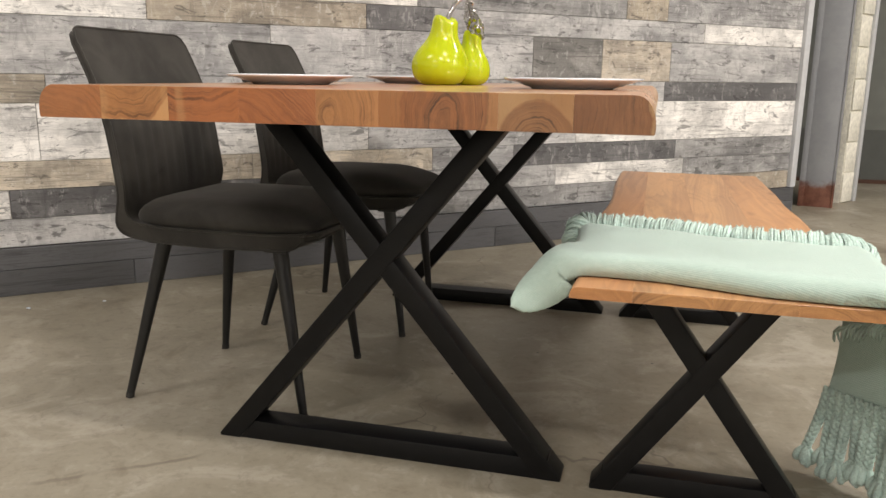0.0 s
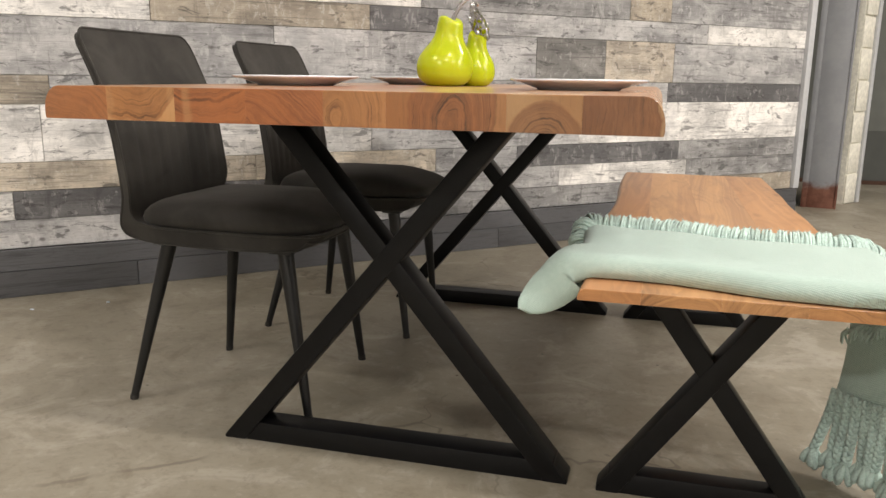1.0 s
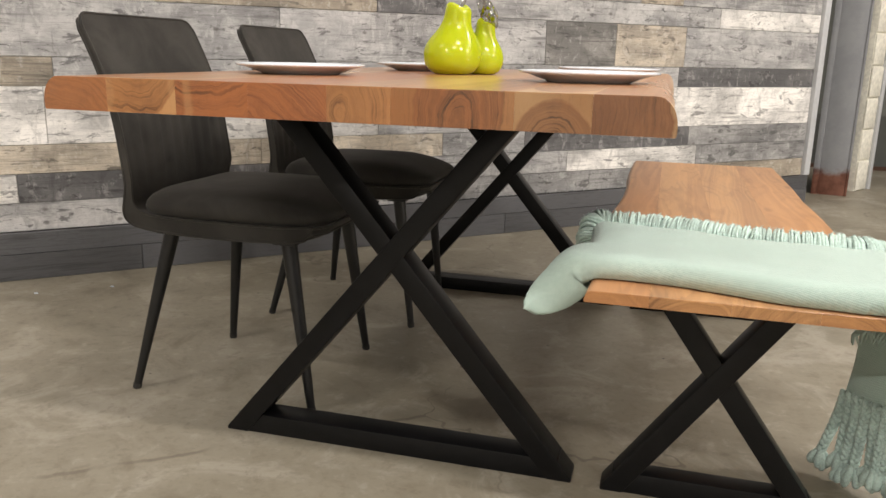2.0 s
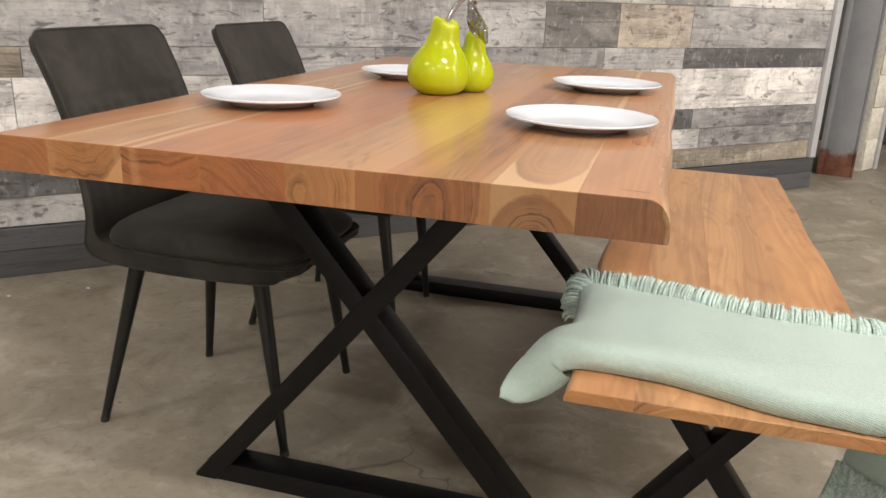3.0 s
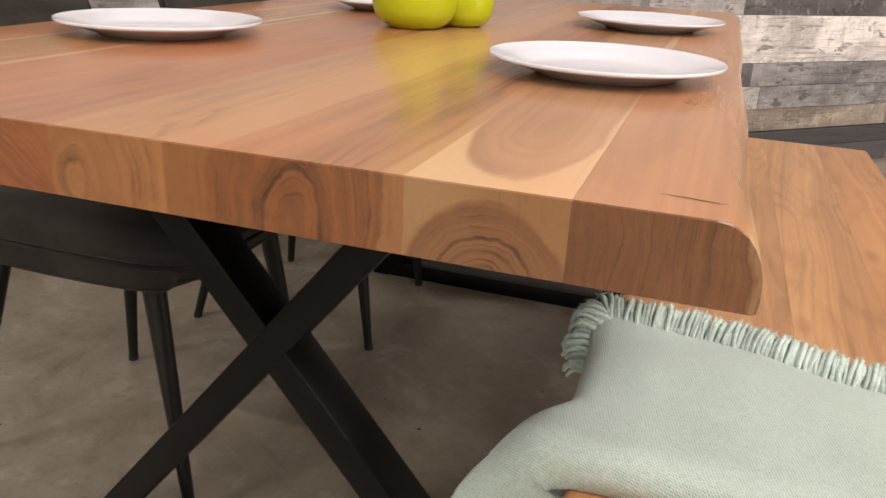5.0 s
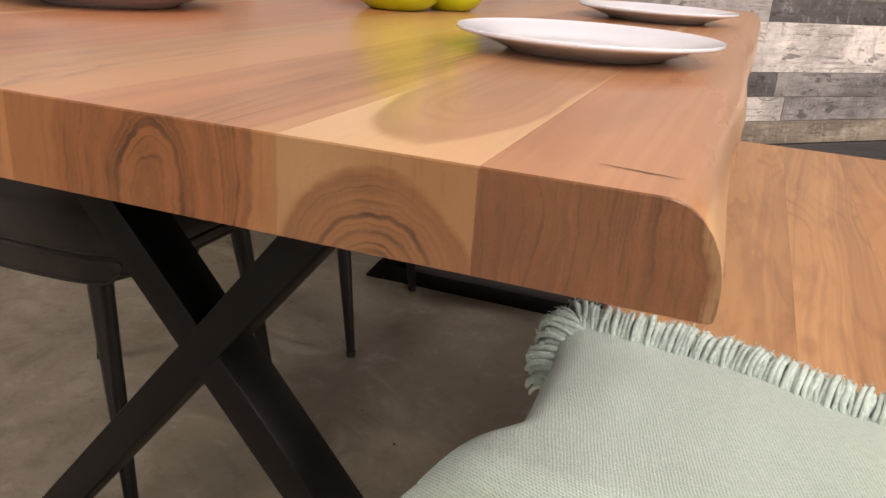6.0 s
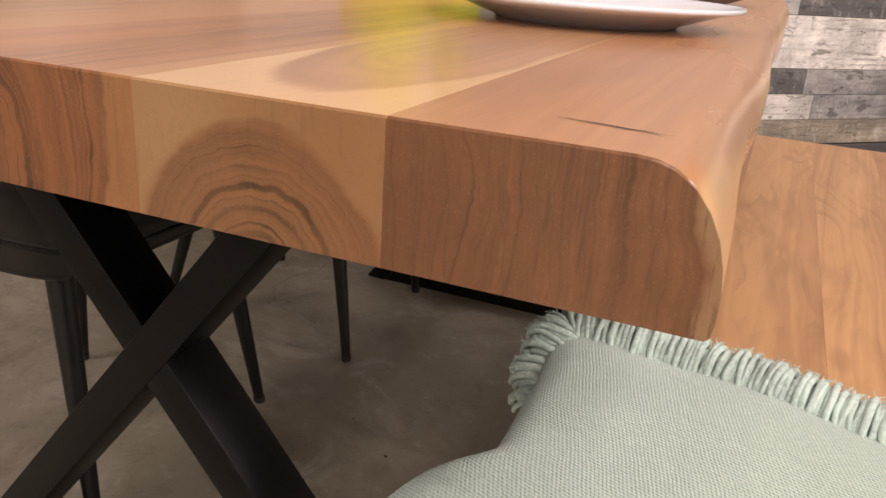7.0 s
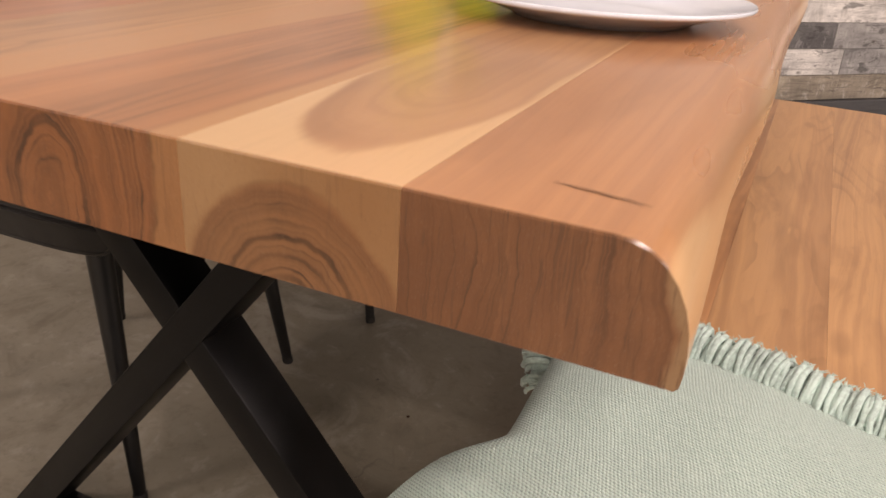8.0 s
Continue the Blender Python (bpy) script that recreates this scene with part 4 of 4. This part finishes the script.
for j in range(DEEP_STEPS + 1):
    v = 0.5 - 0.5 * math.cos(math.pi * j / DEEP_STEPS)
    v = 0.5 * v + 0.5 * j / DEEP_STEPS
    row, thick_row, sag_row = [], [], []
    for i in range(ACROSS + 1):
        u = i / ACROSS
        u = u ** 1.25
        reach = inner_reach(v)
        s = -reach + u * (0.485 + reach)
        tongue = ease(-s, -0.02, 0.07) * (1 - ease(v, 0.15, 0.55))
        radius = THICK / 2 + 0.010 * tongue
        e = min(edge_round(s + reach, radius * 1.2), edge_round(v * 0.3, radius * 1.2), edge_round((1 - v) * 0.3, radius))
        row.append(blanket_point(s, v))
        thick_row.append(max(0.0012, radius * e))
        sag_row.append(0.024 * ease(-s, -0.030, 0.030) * (1 - ease(v, 0.12, 0.5)) * e)
    middle.append(row)
    heavy.append(thick_row)
    sag.append(sag_row)
bm = bmesh.new()
skins = []
for sign in (1, -1):
    grid = []
    for j in range(DEEP_STEPS + 1):
        row = []
        for i in range(ACROSS + 1):
            du = middle[j][min(i + 1, ACROSS)] - middle[j][max(i - 1, 0)]
            dv = middle[min(j + 1, DEEP_STEPS)][i] - middle[max(j - 1, 0)][i]
            n = du.cross(dv).normalized()
            h = heavy[j][i]
            if sign < 0 and j < 0.3 * DEEP_STEPS and -0.03 < middle[j][i].x < 0.44 and middle[j][i].y > 0.05:
                h = max(h, 0.46 * THICK)
            if sign < 0:
                h += sag[j][i]
            row.append(bm.verts.new(middle[j][i] + n * (sign * h)))
        grid.append(row)
    skins.append(grid)
for sign, grid in zip((1, -1), skins):
    for a, b in zip(grid, grid[1:]):
        for i in range(ACROSS):
            q = (a[i], a[i + 1], b[i + 1], b[i])
            bm.faces.new(q if sign > 0 else q[::-1])
rim = [[g1[0][i] for i in range(ACROSS + 1)] + [g1[j][ACROSS] for j in range(1, DEEP_STEPS + 1)] + [g1[DEEP_STEPS][i] for i in range(ACROSS - 1, -1, -1)]
       + [g1[j][0] for j in range(DEEP_STEPS - 1, 0, -1)] for g1 in skins]
for k in range(len(rim[0])):
    j = (k + 1) % len(rim[0])
    bm.faces.new((rim[0][k], rim[1][k], rim[1][j], rim[0][j]))
bmesh.ops.recalc_face_normals(bm, faces=bm.faces)
cloth = part("cloth", bm, MINT, blanket, sharp=180)

# the ruffle of thick yarn loops along the throw's far rim and round its inner corner
path = smooth_line([(-0.012, 0.340, 0.456), (-0.016, 0.362, 0.478), (-0.012, 0.386, 0.494)] + [(s, back_rim(s) - 0.024, 0.498) for s in (-0.005, 0.04, 0.10, 0.17, 0.24, 0.31, 0.38, 0.44)]
                   + [(0.485, 0.345, 0.485), (0.498, 0.35, 0.440)], 400)
gone = [0.0]
for p, q in zip(path, path[1:]):
    gone.append(gone[-1] + (q - p).length)
rng = random.Random(5)
bm = bmesh.new()
at_length, k, core = 0.0, 0, []
while at_length < gone[-1]:
    i = min(range(400), key=lambda n: abs(gone[n] - at_length))
    p = path[i]
    along = (path[min(i + 3, 399)] - path[max(i - 3, 0)]).normalized()
    out = along.cross(Vector((0, 0, 1))).normalized() * -1.0
    up = out.cross(along).normalized()
    if up.z < 0:
        up = -up
    size, r = rng.uniform(0.74, 1.02), rng.uniform(0.0020, 0.0033)
    slant = along * rng.uniform(-0.010, 0.006)
    arc = [(-0.015, -0.006), (-0.0155, 0.004), (-0.010, 0.0135), (0.000, 0.0205), (0.0125, 0.0225), (0.023, 0.017), (0.028, 0.006), (0.028, -0.008)]
    pts = [p + out * (f * size) + up * (h * size) + slant * (m / 7) + Vector((rng.uniform(-0.001, 0.001), rng.uniform(-0.001, 0.001), rng.uniform(-0.001, 0.001))) for m, (f, h) in enumerate(arc)]
    tube(bm, smooth_line(pts, 14), [r * (0.78 + 0.22 * math.sin(math.pi * (n + 1.5) / 16)) for n in range(14)], 7)
    for w in range(5):
        start = pts[4 + w % 2]
        end = start + out * rng.uniform(0.001, 0.006) + up * rng.uniform(0.001, 0.0055) + along * rng.uniform(-0.005, 0.005)
        tube(bm, [start, start.lerp(end, 0.5) + up * 0.001, end], [0.0005, 0.0004, 0.0003], 4)
    core.append(p + out * 0.008 + up * 0.003)
    at_length += rng.uniform(0.0025, 0.0038)
    k += 1
tube(bm, core, 0.013, 8)
part("fringe", bm, YARN, blanket, "ruffled mint yarn fringe", sharp=80, kind="stuff")


def hang_x(t, v):
    """The hanging end's way out from the bench: t down from the top, v from its near to its far edge."""
    return 0.498 - 0.012 * t * ease(v, 0.7, 1.0) + 0.24 * (1 - v) * ease(t, 0.0, 0.5) + 0.003 * t * math.sin(v * 17.0 + 0.6) + 0.008 * noise.noise((v * 6, t * 2, 5)) * ease(t, 0.0, 0.3)


# the hanging end of the throw outside the bench
bm = bmesh.new()
rows = []
for i in range(29):
    t = i / 28
    row = []
    for j in range(41):
        v = j / 40
        y = 0.095 + (0.345 + 0.018 * ease(t, 0.0, 0.45) + 0.02 * t) * v
        row.append(bm.verts.new((hang_x(t, v) - 0.012 * (1 - ease(t, 0, 0.1)), y, 0.484 - 0.300 * t)))
    rows.append(row)
for a, b in zip(rows, rows[1:]):
    for j in range(40):
        bm.faces.new((a[j], a[j + 1], b[j + 1], b[j]))
hang = part("hanging_end", bm, MINT, blanket, sharp=180)
thick = hang.modifiers.new("fold", "SOLIDIFY")
thick.thickness, thick.offset = 0.007, 0.0
soft = hang.modifiers.new("soft", "SUBSURF")
soft.levels = soft.render_levels = 1


def tassel(y, x, z_top, length, lean, seed):
    """A flat plait of three yarn strands that ends in a tuft of thick ends."""
    rnd = random.Random(seed)
    bm = bmesh.new()
    side, out = Vector((0.92, -0.38, 0)), Vector((0.38, 0.92, 0))
    for strand in range(3):
        pts = []
        for k in range(64):
            t = k / 63
            a = 175.0 * length * t + strand * 2 * math.pi / 3
            wide = 0.0068 * (1 - 0.25 * t)
            pts.append(Vector((x, y, z_top - length * t)) + lean * t ** 1.3 + side * (wide * math.sin(a)) + out * (0.0042 * math.sin(2 * a)))
        tube(bm, pts, [0.0056 - 0.0008 * k / 63 for k in range(64)], 7)
    end = Vector((x, y, z_top - length)) + lean
    for k in range(6):
        a = 2 * math.pi * k / 6 + rnd.uniform(-0.3, 0.3)
        way = Vector((math.cos(a), math.sin(a), 0))
        drop = rnd.uniform(0.024, 0.036)
        tube(bm, smooth_line([end + way * 0.003 + Vector((0, 0, 0.005)), end + way * 0.012 - Vector((0, 0, drop * 0.35)), end + way * 0.015 - Vector((0, 0, drop * 0.75)), end + way * 0.013 - Vector((0, 0, drop))], 7),
             [0.004, 0.0062, 0.0078, 0.0082, 0.0078, 0.0066, 0.0035], 8)
    part("tassel", bm, YARN, blanket, "braided mint yarn tassel", sharp=80)


for k in range(28):
    v = 1.0 - 0.0365 * k
    rnd = random.Random(70 + k)
    lean = Vector((-0.030 if k == 0 else rnd.uniform(-0.014, 0.004), rnd.uniform(-0.006, 0.006), 0))
    tassel(0.105 + 0.360 * v, hang_x(1.0, v) - 0.001, 0.189, 0.137 + rnd.uniform(-0.010, 0.014), lean, 40 + k)

# frayed yarn of the upper layer's short hem
bm = bmesh.new()
rng = random.Random(8)
for k in range(90):
    v = k / 89
    y = 0.10 + 0.36 * v
    x = hang_x(0.5, v) - 0.008
    h = 0.322 + 0.40 * (0.46 - y) + 0.005 * math.sin(k * 0.7)
    pts = [(x + 0.004, y, h), (x - 0.006 + rng.uniform(-0.004, 0.003), y + rng.uniform(-0.004, 0.004), h - 0.012), (x - 0.006 + rng.uniform(-0.006, 0.004), y + rng.uniform(-0.007, 0.007), h - 0.030)]
    tube(bm, pts, [0.0036, 0.0034, 0.0016], 5)
part("frayed_hem", bm, YARN, blanket, "short frayed yarn ends", sharp=80, kind="stuff")

# white specks lying on the floor
for fx, fy, size in ((-1.881, 0.949, 0.0095), (-1.70, 1.10, 0.008), (-0.37, 0.79, 0.004)):
    bm = bmesh.new()
    bmesh.ops.create_icosphere(bm, subdivisions=1, radius=size)
    for v in bm.verts:
        v.co = Vector((v.co.x + fx, v.co.y * 0.7 + fy, v.co.z * 0.35 + size * 0.3))
    pale = fx < -1
    ob = part("paper_scrap" if pale else "wood_chip", bm, PORCELAIN if pale else DARK)
    tagged(ob, "tiny white scrap of paper lying on the concrete" if pale else "tiny dark wood chip lying on the concrete", "scrap", "specks on the floor")
